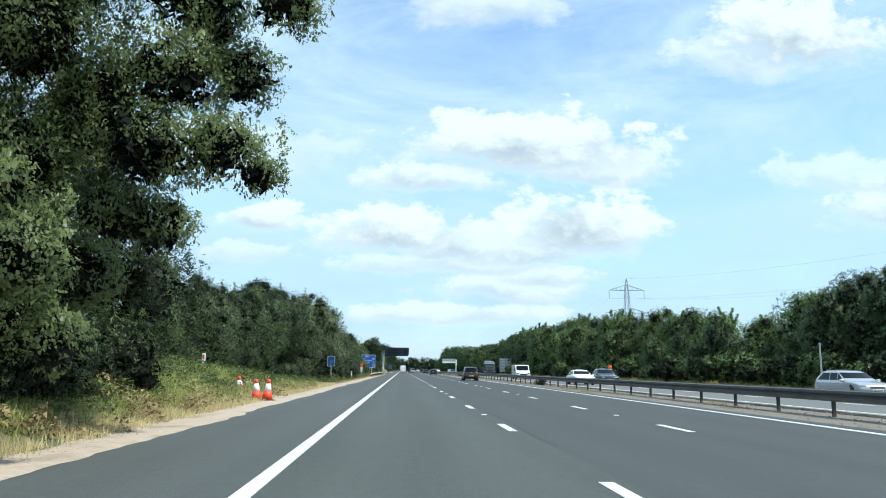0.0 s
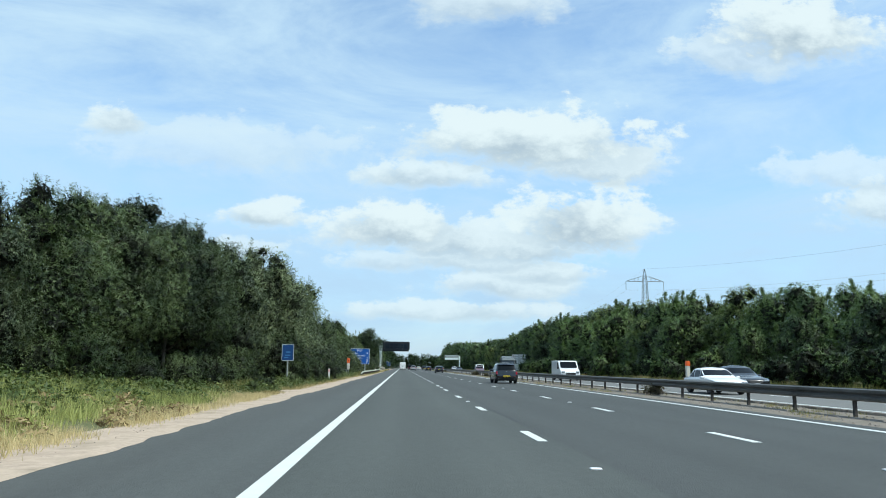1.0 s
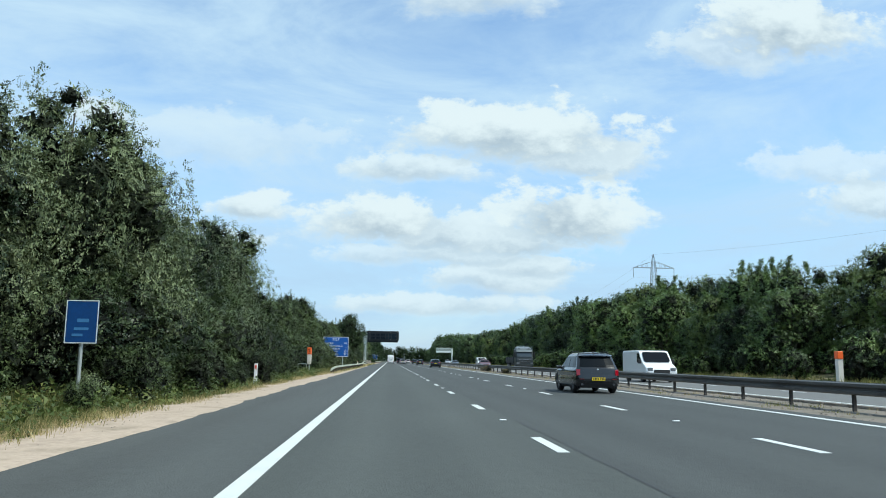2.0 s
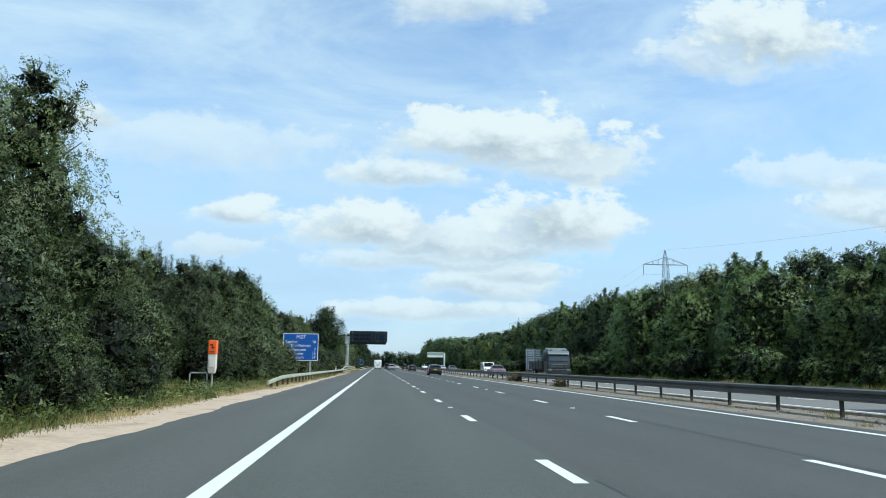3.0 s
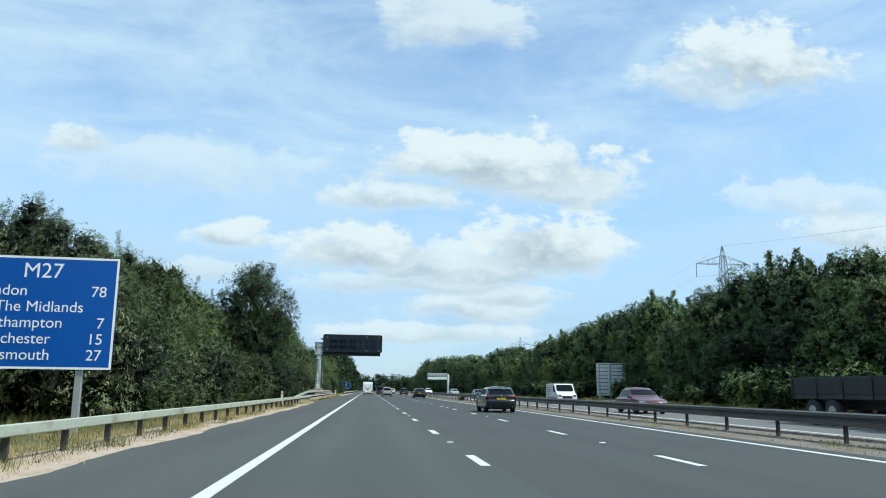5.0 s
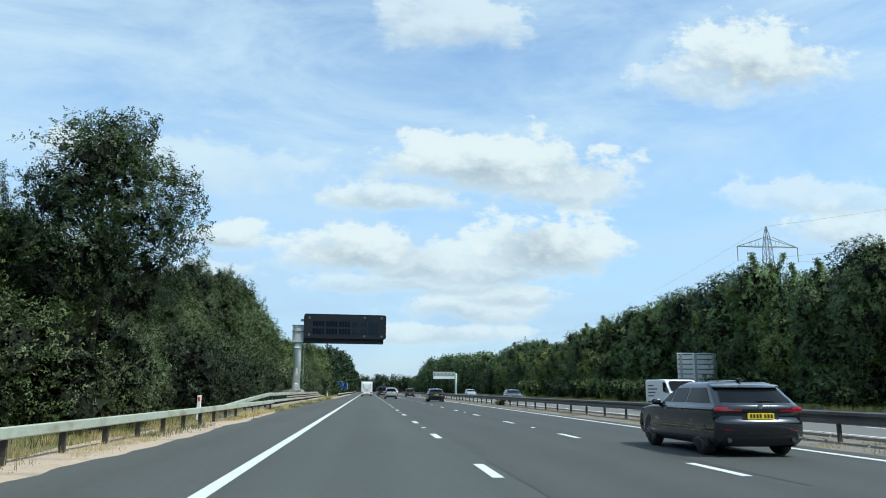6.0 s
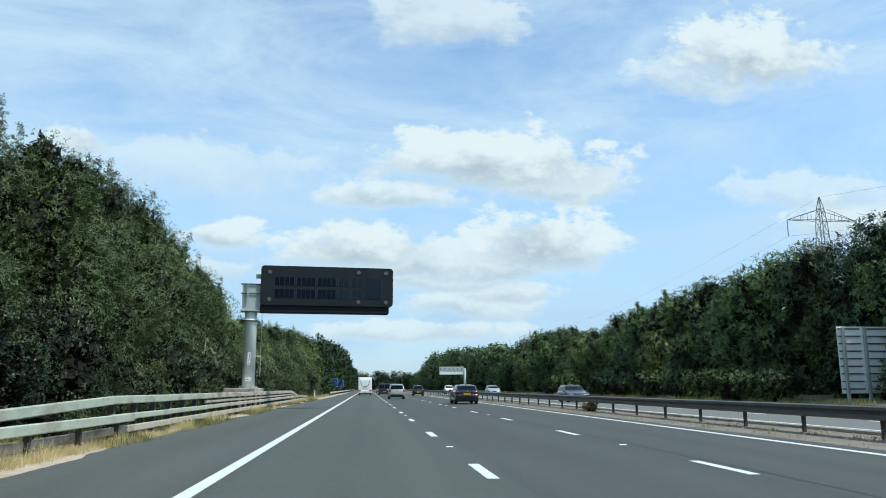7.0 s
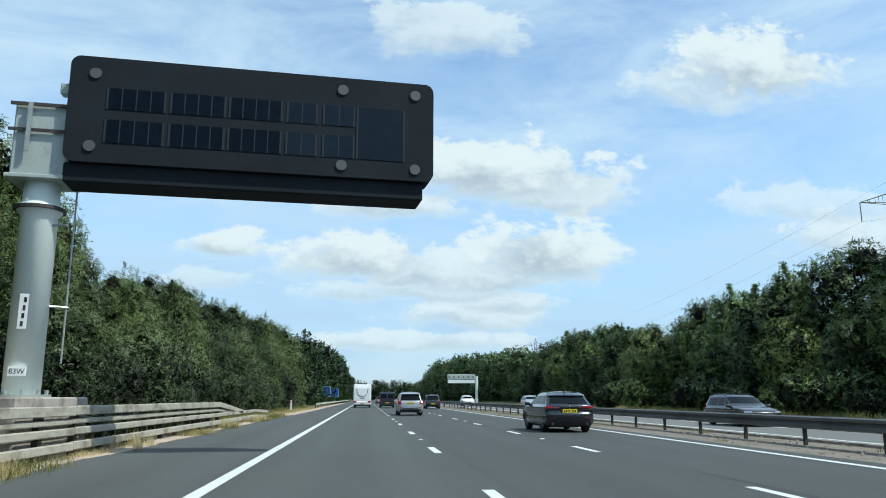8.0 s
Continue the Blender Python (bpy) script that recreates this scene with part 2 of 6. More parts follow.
ASPHALT = carriageway("asphalt", (0.066, 0.072, 0.067), (0.055, 0.059, 0.057), 0.22)
ASPHALT_OLD = material("worn_asphalt", (0.135, 0.135, 0.13), 0.85, vary=0.12, scale=0.4, fine=50, bump=0.006, stretch=(1, 0.1, 1))
SHOULDER = carriageway("hard_shoulder_asphalt", (0.072, 0.076, 0.073), (0.070, 0.075, 0.072), -5.2)
PAINT = material("road_paint", (0.61, 0.63, 0.61), 0.6, vary=0.12, scale=1.5, fine=30, second=(0.40, 0.41, 0.39), second_at=(0.60, 0.74))
DIRT = material("sandy_dirt", (0.45, 0.355, 0.275), 0.95, vary=0.35, scale=0.9, fine=7, bump=0.03, second=(0.23, 0.185, 0.135), second_at=(0.50, 0.66))
GRAVEL = material("reserve_gravel", (0.21, 0.18, 0.15), 0.95, vary=0.45, scale=0.8, fine=8, bump=0.03, second=(0.12, 0.11, 0.085), second_at=(0.45, 0.60))
SOIL = material("verge_soil", (0.17, 0.15, 0.075), 0.95, vary=0.3, scale=0.5, fine=7, bump=0.05, second=(0.07, 0.085, 0.03), second_at=(0.44, 0.6))
FIELD = material("field_grass", (0.07, 0.095, 0.03), 0.95, vary=0.3, scale=0.05, fine=2.0)
GALV = material("galvanised_steel", (0.42, 0.45, 0.44), 0.5, 0.55, vary=0.12, scale=1.2, fine=18, second=(0.30, 0.29, 0.25), second_at=(0.55, 0.75))
RAIL_GREEN = material("weathered_galvanised_beam", (0.40, 0.45, 0.38), 0.75, 0.05, vary=0.32, scale=1.6, fine=9, second=(0.20, 0.185, 0.135), second_at=(0.48, 0.66), stretch=(1, 0.5, 1))
RAIL_DARK = material("grimy_steel_beam", (0.125, 0.125, 0.12), 0.5, 0.5, vary=0.2, scale=0.6, fine=10, second=(0.05, 0.048, 0.045), second_at=(0.5, 0.7))
RAIL_GREY = material("weathered_grey_rail", (0.42, 0.395, 0.335), 0.85, 0.0, vary=0.35, scale=2.6, fine=11, second=(0.17, 0.15, 0.115), second_at=(0.47, 0.64), stretch=(1, 0.45, 1))
POST_DARK = material("dark_steel_post", (0.06, 0.055, 0.05), 0.7, 0.3, vary=0.25, scale=4, fine=25)
SIGN_BLUE = material("blue_sign_sheet", (0.002, 0.080, 0.36), 0.42, vary=0.05, scale=0.8, fine=30)
# services sign: shade put into the blue, print toned down to match
SIGN_SHADED = material("shaded_blue_sign_sheet", (0.004, 0.050, 0.190), 0.5, vary=0.25, scale=2.5, fine=20)
SIGN_DIM = material("dimmed_pale_blue_print", (0.06, 0.20, 0.42), 0.5, vary=0.15)
SIGN_WHITE = material("white_reflective_sheet", (0.82, 0.83, 0.84), 0.4, vary=0.04, scale=2, fine=30)
SIGN_BACK = material("bare_aluminium_sign_back", (0.74, 0.77, 0.76), 0.5, 0.1, vary=0.1, scale=1.5, fine=15)
VMS_BLACK = material("matt_black_housing", (0.0215, 0.0260, 0.0310), 0.7, vary=0.25, scale=0.8, fine=20)
VMS_WINDOW = material("dark_display_window", (0.0050, 0.0095, 0.0170), 0.3, vary=0.4, scale=1.2, fine=6)
# right-hand panes: a pale reflection put into the glass colour
VMS_REFLECTION = material("grey_blue_reflection_window", (0.010, 0.018, 0.028), 0.2, vary=0.35, scale=1.2, fine=6)
VMS_BAR = material("display_module_edge", (0.026, 0.033, 0.041), 0.4, vary=0.1)
HEAD_GREY = material("weathered_grey_steel", (0.42, 0.47, 0.45), 0.55, 0.1, vary=0.12, scale=2, fine=14, second=(0.25, 0.28, 0.27), second_at=(0.55, 0.7))
BOLT = material("grey_bolt_cap", (0.085, 0.088, 0.085), 0.6, vary=0.1, scale=8)
POLE_PAINT = material("pale_grey_green_paint", (0.80, 0.87, 0.83), 0.5, vary=0.06, scale=1.0, fine=12, second=(0.25, 0.27, 0.25), second_at=(0.61, 0.72), stretch=(1, 1, 0.4))
CONCRETE = material("stained_concrete", (0.40, 0.36, 0.32), 0.9, vary=0.3, scale=1.8, fine=12, bump=0.012, second=(0.17, 0.15, 0.13), second_at=(0.48, 0.63))
ORANGE = material("orange_fluorescent_plastic", (0.85, 0.13, 0.02), 0.5, vary=0.06)
CREAM = material("weathered_white_plastic", (0.66, 0.63, 0.58), 0.55, vary=0.1, scale=5, second=(0.45, 0.40, 0.34), second_at=(0.58, 0.75))
BLACK = material("black_print", (0.015, 0.015, 0.016), 0.6, vary=0.1)
CONE_RED = material("cone_orange_red", (0.75, 0.06, 0.02), 0.5, vary=0.08)
RUBBER = material("black_rubber", (0.02, 0.02, 0.021), 0.75, vary=0.15)
LATTICE = material("pylon_steel", (0.20, 0.21, 0.22), 0.6, 0.3, vary=0.1, scale=0.3)
BARK = material("bark", (0.10, 0.085, 0.065), 0.95, vary=0.3, scale=3, fine=20, bump=0.03, stretch=(1, 1, 0.25))
# crown filler, near black: the shade inside the crowns put into its colour
INNER_SHADE = foliage("shaded_inner_leaves", (0.004, 0.006, 0.003), (0.015, 0.021, 0.008), 0.9, 0.03, leaflets=10.0, cover=0.60)
DARKS, MIDS, GREYS, LIGHTS = ((0.009, 0.022, 0.008), (0.116, 0.178, 0.062)), ((0.012, 0.030, 0.009), (0.142, 0.215, 0.058)), ((0.026, 0.043, 0.019), (0.190, 0.232, 0.112)), ((0.034, 0.064, 0.014), (0.215, 0.268, 0.072))
LEAF_DARK = foliage("hedgerow_leaves", (0.015, 0.029, 0.011), (0.122, 0.166, 0.062), through_light=0.2, leaflets=18.0)
LEAF_MID = foliage("oak_leaves", (0.021, 0.040, 0.012), (0.140, 0.192, 0.058), through_light=0.2, leaflets=17.0)
LEAF_GREY = foliage("willow_leaves", *GREYS, leaflets=19.0, squash=(1, 1, 0.45))
WOOD_DARK = foliage("dark_wood_leaves", *DARKS, through_light=0.07, leaflets=10.0, cover=0.48)
WOOD_MID = foliage("wood_leaves", *MIDS, through_light=0.07, leaflets=10.0, cover=0.48)
WOOD_LIGHT = foliage("pale_wood_leaves", *LIGHTS, through_light=0.08, leaflets=10.0, cover=0.48)
FAR_DARK, FAR_MID = foliage("far_dark_leaves", *DARKS), foliage("far_leaves", *MIDS)
DRY_GRASS = foliage("dry_grass_blades", (0.36, 0.29, 0.13), (0.72, 0.61, 0.34), 0.7, 0.35)
PALE_GRASS = foliage("pale_bank_grass_blades", (0.13, 0.175, 0.045), (0.46, 0.48, 0.17), 0.7, 0.3)
WILLOW = foliage("overhanging_leaves", (0.20, 0.25, 0.105), (0.46, 0.52, 0.24), 0.36, leaflets=20.0, cover=0.46, squash=(1, 1, 0.6), through_light=0.62)
BRAMBLE = foliage("bramble_leaves", (0.065, 0.095, 0.024), (0.38, 0.40, 0.13), 0.5, 0.3)
DEAD_WEED = foliage("withered_weed_leaves", (0.19, 0.14, 0.065), (0.50, 0.40, 0.21), 0.8, 0.2)
GREEN_GRASS = foliage("rough_grass_blades", (0.055, 0.085, 0.022), (0.30, 0.28, 0.10), 0.7, 0.3)

for dull in (VMS_BLACK, VMS_WINDOW, VMS_BAR, RAIL_DARK):
    dull.node_tree.nodes["Principled BSDF"].inputs["Specular IOR Level"].default_value = 0.2
VMS_BLACK.node_tree.nodes["Principled BSDF"].inputs["Specular IOR Level"].default_value = 0.06
VMS_WINDOW.node_tree.nodes["Principled BSDF"].inputs["Specular IOR Level"].default_value = 0.05
VMS_REFLECTION.node_tree.nodes["Principled BSDF"].inputs["Specular IOR Level"].default_value = 0.12


# ------------------------------------------------------------------ mesh helpers
def thing(name, place, label, category, group="", kind="", turn=0.0):
    ob = new(name)
    ob.empty_display_size = 0.3
    ob.matrix_basis = pose(*place, 0, 0, turn)
    return tagged(ob, label, category, group, kind)


def finish(bm, name, mat, smooth=False):
    me = bpy.data.meshes.new(name)
    bmesh.ops.recalc_face_normals(bm, faces=bm.faces)
    bm.to_mesh(me)
    bm.free()
    me.materials.append(mat)
    if smooth:
        for p in me.polygons:
            p.use_smooth = True
    return me


def part(name, bm, mat, parent, label="", smooth=False):
    ob = new(name, finish(bm, name, mat, smooth) if isinstance(bm, bmesh.types.BMesh) else bm)
    ob.parent = parent
    if label:
        ob["label"] = label
    return ob


def structure(name, bm, mat, label, category, kind="structure", smooth=False):
    return tagged(new(name, finish(bm, name, mat, smooth) if isinstance(bm, bmesh.types.BMesh) else bm), label, category, "", kind)


def box(x0, x1, y0, y1, z0, z1, bevel=0.0, bm=None, segments=1):
    own = bm is None
    bm = bm or bmesh.new()
    vs = [bm.verts.new(c) for c in ((x0, y0, z0), (x1, y0, z0), (x1, y1, z0), (x0, y1, z0), (x0, y0, z1), (x1, y0, z1), (x1, y1, z1), (x0, y1, z1))]
    for f in ((0, 3, 2, 1), (4, 5, 6, 7), (0, 1, 5, 4), (1, 2, 6, 5), (2, 3, 7, 6), (3, 0, 4, 7)):
        bm.faces.new([vs[i] for i in f])
    if bevel and own:
        bmesh.ops.bevel(bm, geom=bm.edges[:], offset=bevel, segments=segments, affect="EDGES", profile=0.5)
    return bm


def tube(rings, sides=12, bm=None, caps=True):
    """A round bar through rings (x, y, z, radius), upright or slanting."""
    bm = bm or bmesh.new()
    made = []
    for i, (x, y, z, r) in enumerate(rings):
        a, b = Vector(rings[max(i - 1, 0)][:3]), Vector(rings[min(i + 1, len(rings) - 1)][:3])
        q = (b - a).to_track_quat("Z", "Y")
        made.append([bm.verts.new(Vector((x, y, z)) + q @ Vector((r * math.cos(k * math.tau / sides), r * math.sin(k * math.tau / sides), 0))) for k in range(sides)])
    for lo, hi in zip(made, made[1:]):
        for k in range(sides):
            bm.faces.new((lo[k], lo[(k + 1) % sides], hi[(k + 1) % sides], hi[k]))
    if caps:
        bm.faces.new(made[0][::-1])
        bm.faces.new(made[-1])
    return bm


def sweep(section, stations, bm=None):
    """A closed section of (x, z) points carried along y through stations (y, dx, dz)."""
    bm = bm or bmesh.new()
    rows = [[bm.verts.new((x + dx, y, z + dz)) for x, z in section] for y, dx, dz in stations]
    n = len(section)
    for a, b in zip(rows, rows[1:]):
        for k in range(n):
            bm.faces.new((a[k], a[(k + 1) % n], b[(k + 1) % n], b[k]))
    bm.faces.new(rows[0][::-1])
    bm.faces.new(rows[-1])
    return bm


def loose_mesh(name, points, mats, slots=None, normals=None):
    """A mesh of loose faces from an array of shape (faces, corners, 3); normals: one for each face, where the leaves of a clump are lit as one mass."""
    n, k = len(points), len(points[0])
    me = bpy.data.meshes.new(name)
    me.vertices.add(n * k)
    me.vertices.foreach_set("co", np.asarray(points, np.float32).ravel())
    me.loops.add(n * k)
    me.loops.foreach_set("vertex_index", np.arange(n * k, dtype=np.int32))
    me.polygons.add(n)
    me.polygons.foreach_set("loop_start", np.arange(0, n * k, k, dtype=np.int32))
    if slots is not None:
        me.polygons.foreach_set("material_index", np.asarray(slots, np.int32))
    for m in mats:
        me.materials.append(m)
    me.update(calc_edges=True)
    if normals is not None:
        me.polygons.foreach_set("use_smooth", np.ones(n, bool))
        me.normals_split_custom_set(np.repeat(normals, k, axis=0).tolist())
    return me


def towards(points, wanted, share):
    """Turns each triangle to the side of its wanted normal, and gives normals part way between the two."""
    own = np.cross(points[:, 1] - points[:, 0], points[:, 2] - points[:, 0])
    own /= np.linalg.norm(own, axis=1)[:, None] + 1e-9
    wrong = (own * wanted).sum(axis=1) < 0
    points[wrong] = points[wrong][:, ::-1]
    own[wrong] *= -1
    n = own * (1 - share) + wanted * share
    return n / (np.linalg.norm(n, axis=1)[:, None] + 1e-9)


# ------------------------------------------------------------------ ground and roads
FAR = 1500.0
X_EDGE, X_MID, X_FAST, X_RIGHT = -3.75, 0.0, 3.65, 7.36


def sheet(x0, x1, y0, y1, z):
    bm = bmesh.new()
    bm.faces.new([bm.verts.new(c) for c in ((x0, y0, z), (x1, y0, z), (x1, y1, z), (x0, y1, z))])
    return bm


structure("ground", sheet(-2500, 2500, -400, 4500, -0.12), FIELD, "rough green field grass running to the horizon", "ground")
structure("road", box(X_EDGE - 0.02, 8.05, -60, FAR, -0.11, 0.0), ASPHALT, "three-lane grey motorway asphalt carriageway", "road")
structure("hard_shoulder", box(-7.4, X_EDGE - 0.02, -60, FAR, -0.11, -0.002), SHOULDER, "grey asphalt hard shoulder beside the carriageway", "road")
structure("opposite_road", box(11.6, 26.0, -60, FAR, -0.11, 0.0), ASPHALT_OLD, "paler worn opposite motorway carriageway", "road")
structure("central_reserve", box(8.05, 11.6, -60, FAR, -0.11, -0.015), GRAVEL, "stony dirt central reservation under the barrier", "ground")


def rolling(name, x_list, y0, y1, step, height, mat, label):
    """A strip of ground between two x, with its own relief."""
    bm = bmesh.new()
    ys = np.arange(y0, y1 + step, step)
    rows = [[bm.verts.new((x + (0.0 if i in (0, len(x_list) - 1) else 0.12 * noise.noise((x, y * 0.4, 1.0))), y, height(x, y))) for i, x in enumerate(x_list)] for y in ys]
    for a, b in zip(rows, rows[1:]):
        for k in range(len(x_list) - 1):
            bm.faces.new((a[k], a[k + 1], b[k + 1], b[k]))
    return structure(name, bm, mat, label, "ground", smooth=True)


def dirt_edge(y):
    return -7.55 + 0.35 * noise.noise((y * 0.13, 3.3, 0)) + 0.15 * noise.noise((y * 0.5, 8.3, 0))


def left_height(x, y):
    bank = max(0.0, min(1.0, (60 - y) / 27.0))
    rise = max(0.0, min(1.0, (-7.8 - x) / 3.5))
    return -0.01 + rise * (0.18 + 1.05 * bank) + 0.05 * noise.noise((x * 0.8, y * 0.3, 0)) * min(1.0, (-6.5 - x))


def dirt_sheet():
    """Sand and dirt that has crept over the shoulder's edge, ragged on the road side, narrower past the message sign."""
    bm = bmesh.new()
    prev = None
    for k in range(int(430 / 0.4)):
        y = -10 + 0.4 * k
        edge = float(np.interp(y, (0, 190, 214, 225, 280, 300), (-6.42, -6.5, -6.6, -7.16, -7.16, -6.6))) + 0.24 * noise.noise((y * 0.22, 1.7, 0)) + 0.13 * noise.noise((y * 0.9, 5.1, 0))
        xs = [edge, edge - 0.12, edge - 0.45, -7.6, -8.2]
        row = [bm.verts.new((x, y, 0.002 + (0.0 if i == 0 else 0.012 + 0.018 * noise.noise((x * 2, y * 0.6, 5))))) for i, x in enumerate(xs)]
        if prev:
            for i in range(4):
                bm.faces.new((prev[i], prev[i + 1], row[i + 1], row[i]))
        prev = row
    structure("dirt_strip", bm, DIRT, "bare sandy dirt strip along the hard shoulder", "ground", smooth=True)


dirt_sheet()
rolling("left_verge", [-7.42, -7.9, -8.5, -9.3, -10.2, -11.2, -12.5, -15, -22, -40], -40, 700, 2.0, left_height, SOIL, "dry grassy verge rising towards the trees")
rolling("right_verge", [26.0, 27, 28.5, 30, 32, 35, 40, 50], -40, 800, 3.0, lambda x, y: -0.02 + 0.05 * (x - 26) * min(1, (x - 26) / 6) * (x > 26.1) + 0.06 * noise.noise((x, y * 0.3, 2)), SOIL, "rough verge below the far trees")

lines = structure("lane_markings", box(X_EDGE - 0.1, X_EDGE + 0.1, -40, FAR, 0.0, 0.006), PAINT, "solid white edge line of the hard shoulder", "road marking")
tagged(lines, kind="structure")
part("edge_line", box(X_RIGHT - 0.1, X_RIGHT + 0.1, -40, FAR, 0.0, 0.006), PAINT, lines)
part("edge_line", box(12.0, 12.2, -40, FAR, 0.0, 0.006), PAINT, lines)
part("edge_line", box(22.9, 23.1, -40, FAR, 0.0, 0.006), PAINT, lines)
DASH0 = -10.94 + 17.41
dash = finish(box(-0.085, 0.085, 0, 2.0, 0.0, 0.006), "dash", PAINT)
stud = finish(box(-0.07, 0.07, -0.05, 0.05, 0.0, 0.02, 0.008), "stud", SIGN_WHITE)
for x in (X_MID, X_FAST):
    for k in range(-3, 60):
        part("dash", dash, PAINT, lines).location = (x, DASH0 + 9 * k, 0)
        if k % 2 == 0:
            part("stud", stud, PAINT, lines).location = (x, DASH0 + 9 * k - 3.5, 0)
for x in (15.7, 19.3):
    for k in range(0, 45):
        part("dash", dash, PAINT, lines).location = (x, DASH0 + 9 * k + 4, 0)
far_dashes = bmesh.new()
for x in (X_MID, X_FAST, 15.7, 19.3):
    for k in range(60, 130):
        box(x - 0.085, x + 0.085, DASH0 + 9 * k, DASH0 + 9 * k + 2, 0.0, 0.006, bm=far_dashes)
tagged(part("far_dashes", far_dashes, PAINT, lines), kind="stuff")

# ------------------------------------------------------------------ trees
def lobes_of(rng, height, radius, count, low=0.12):
    """The lumps that make up a crown: centre and half sizes."""
    out = []
    for i in range(count):
        f = (i + 0.5) / count
        z = height * (low + (0.93 - low) * f)
        wide = radius * (0.58 + 0.45 * math.sin(math.pi * min(1.0, 0.2 + 0.72 * f)) - 0.75 * max(0.0, f - 0.6))
        a = i * 2.4 + rng.uniform(-0.6, 0.6)
        off = wide * rng.uniform(0.25, 0.72)
        s = wide * (rng.uniform(0.42, 0.66) if count > 15 else rng.uniform(0.55, 0.82))
        out.append((np.array((off * math.cos(a), off * math.sin(a), min(z, height - s * 1.15))), np.array((s, s, s * rng.uniform(0.8, 1.2)))))
    return out


def crown_mesh(name, seed, height, radius, leaves, size, mat, lumps=16, low=0.12, droop=0.0, open_side=0.5, tips=36, shade_core=40, loose=(0.78, 1.28), lobes=None):
    """A crown of loose leaves round its lumps, with leafy shoots at the outline and a near-black core whose colour
    carries the inner shade.
    """
    rng = np.random.default_rng(seed)
    lob = lobes or lobes_of(rng, height, radius, lumps, low)
    area = np.array([s[0] * s[2] for _, s in lob])
    at, half = np.array([q[0] for q in lob]), np.array([q[1] for q in lob])
    pick = rng.choice(len(lob), leaves, p=area / area.sum())
    # sprays: many leaves gather round few shoots, so that the outline is uneven; more on the open side and above
    shoots = 70
    spray = rng.normal(size=(len(lob), shoots, 3)) + np.array((open_side, 0, 0.35))
    spray /= np.linalg.norm(spray, axis=2)[:, :, None]
    reach = rng.uniform(*loose, size=(len(lob), shoots))
    k = rng.integers(0, shoots, leaves)
    d = spray[pick, k] + rng.normal(size=(leaves, 3)) * 0.17
    d /= np.linalg.norm(d, axis=1)[:, None]
    rad = reach[pick, k] * (1.0 - np.abs(rng.normal(0, 0.16, leaves)))
    centre = at[pick] + d * half[pick] * rad[:, None]
    # upright shoots along the outline
    n_tip = leaves // 7
    root = rng.choice(leaves, tips, replace=False)
    root = root[np.argsort(-centre[root, 2])]
    j = rng.integers(0, tips, n_tip)
    rise = rng.uniform(0, 1, n_tip)
    length = (0.5 + 0.9 * rng.random(tips))[j] * (height / 10)
    lean = rng.normal(0, 0.25, (tips, 2))[j]
    centre[:n_tip] = centre[root[j]] + np.stack((lean[:, 0] * rise * length, lean[:, 1] * rise * length, rise * length), 1) + rng.normal(0, 0.07, (n_tip, 3))
    centre[:, 2] = np.maximum(centre[:, 2] - droop * (rad - 0.8), 0.05 + rng.uniform(0, 0.4, leaves))
    along = rng.normal(size=(leaves, 3)) + d * 0.6 + np.array((0, 0, -0.25 - droop))
    along /= np.linalg.norm(along, axis=1)[:, None]
    nrm = d * 1.2 + rng.normal(size=(leaves, 3)) * 0.45 + np.array((0, 0, 0.3))
    side = np.cross(along, nrm)
    side /= np.linalg.norm(side, axis=1)[:, None] + 1e-9
    ln = (size * rng.uniform(0.6, 1.35, leaves))[:, None]
    wd = ln * (0.30 if droop else 0.40)
    q = np.stack((centre - along * ln * 0.45 - side * wd, centre - along * ln * 0.3 + side * wd, centre + along * ln * 0.6), axis=1)
    # the core: crumpled leaf masses below the surface, inner shade put into their colour
    per = shade_core
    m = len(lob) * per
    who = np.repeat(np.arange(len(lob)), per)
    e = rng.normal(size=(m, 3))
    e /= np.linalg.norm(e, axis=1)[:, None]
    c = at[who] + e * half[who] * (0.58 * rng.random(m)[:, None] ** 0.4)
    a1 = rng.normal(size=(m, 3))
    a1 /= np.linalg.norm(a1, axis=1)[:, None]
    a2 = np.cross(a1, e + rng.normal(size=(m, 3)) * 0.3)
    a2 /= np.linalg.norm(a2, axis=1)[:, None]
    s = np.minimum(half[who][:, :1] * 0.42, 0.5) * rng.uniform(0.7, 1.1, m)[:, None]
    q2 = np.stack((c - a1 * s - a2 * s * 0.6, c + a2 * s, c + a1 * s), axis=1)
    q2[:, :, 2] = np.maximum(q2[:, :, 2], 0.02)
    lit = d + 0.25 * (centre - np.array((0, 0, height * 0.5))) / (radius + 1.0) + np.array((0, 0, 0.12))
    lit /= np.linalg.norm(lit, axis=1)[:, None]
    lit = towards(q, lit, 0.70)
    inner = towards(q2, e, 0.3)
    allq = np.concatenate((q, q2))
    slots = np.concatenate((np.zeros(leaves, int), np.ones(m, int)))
    return loose_mesh(name, allq, [mat, INNER_SHADE], slots, np.concatenate((lit, inner)))


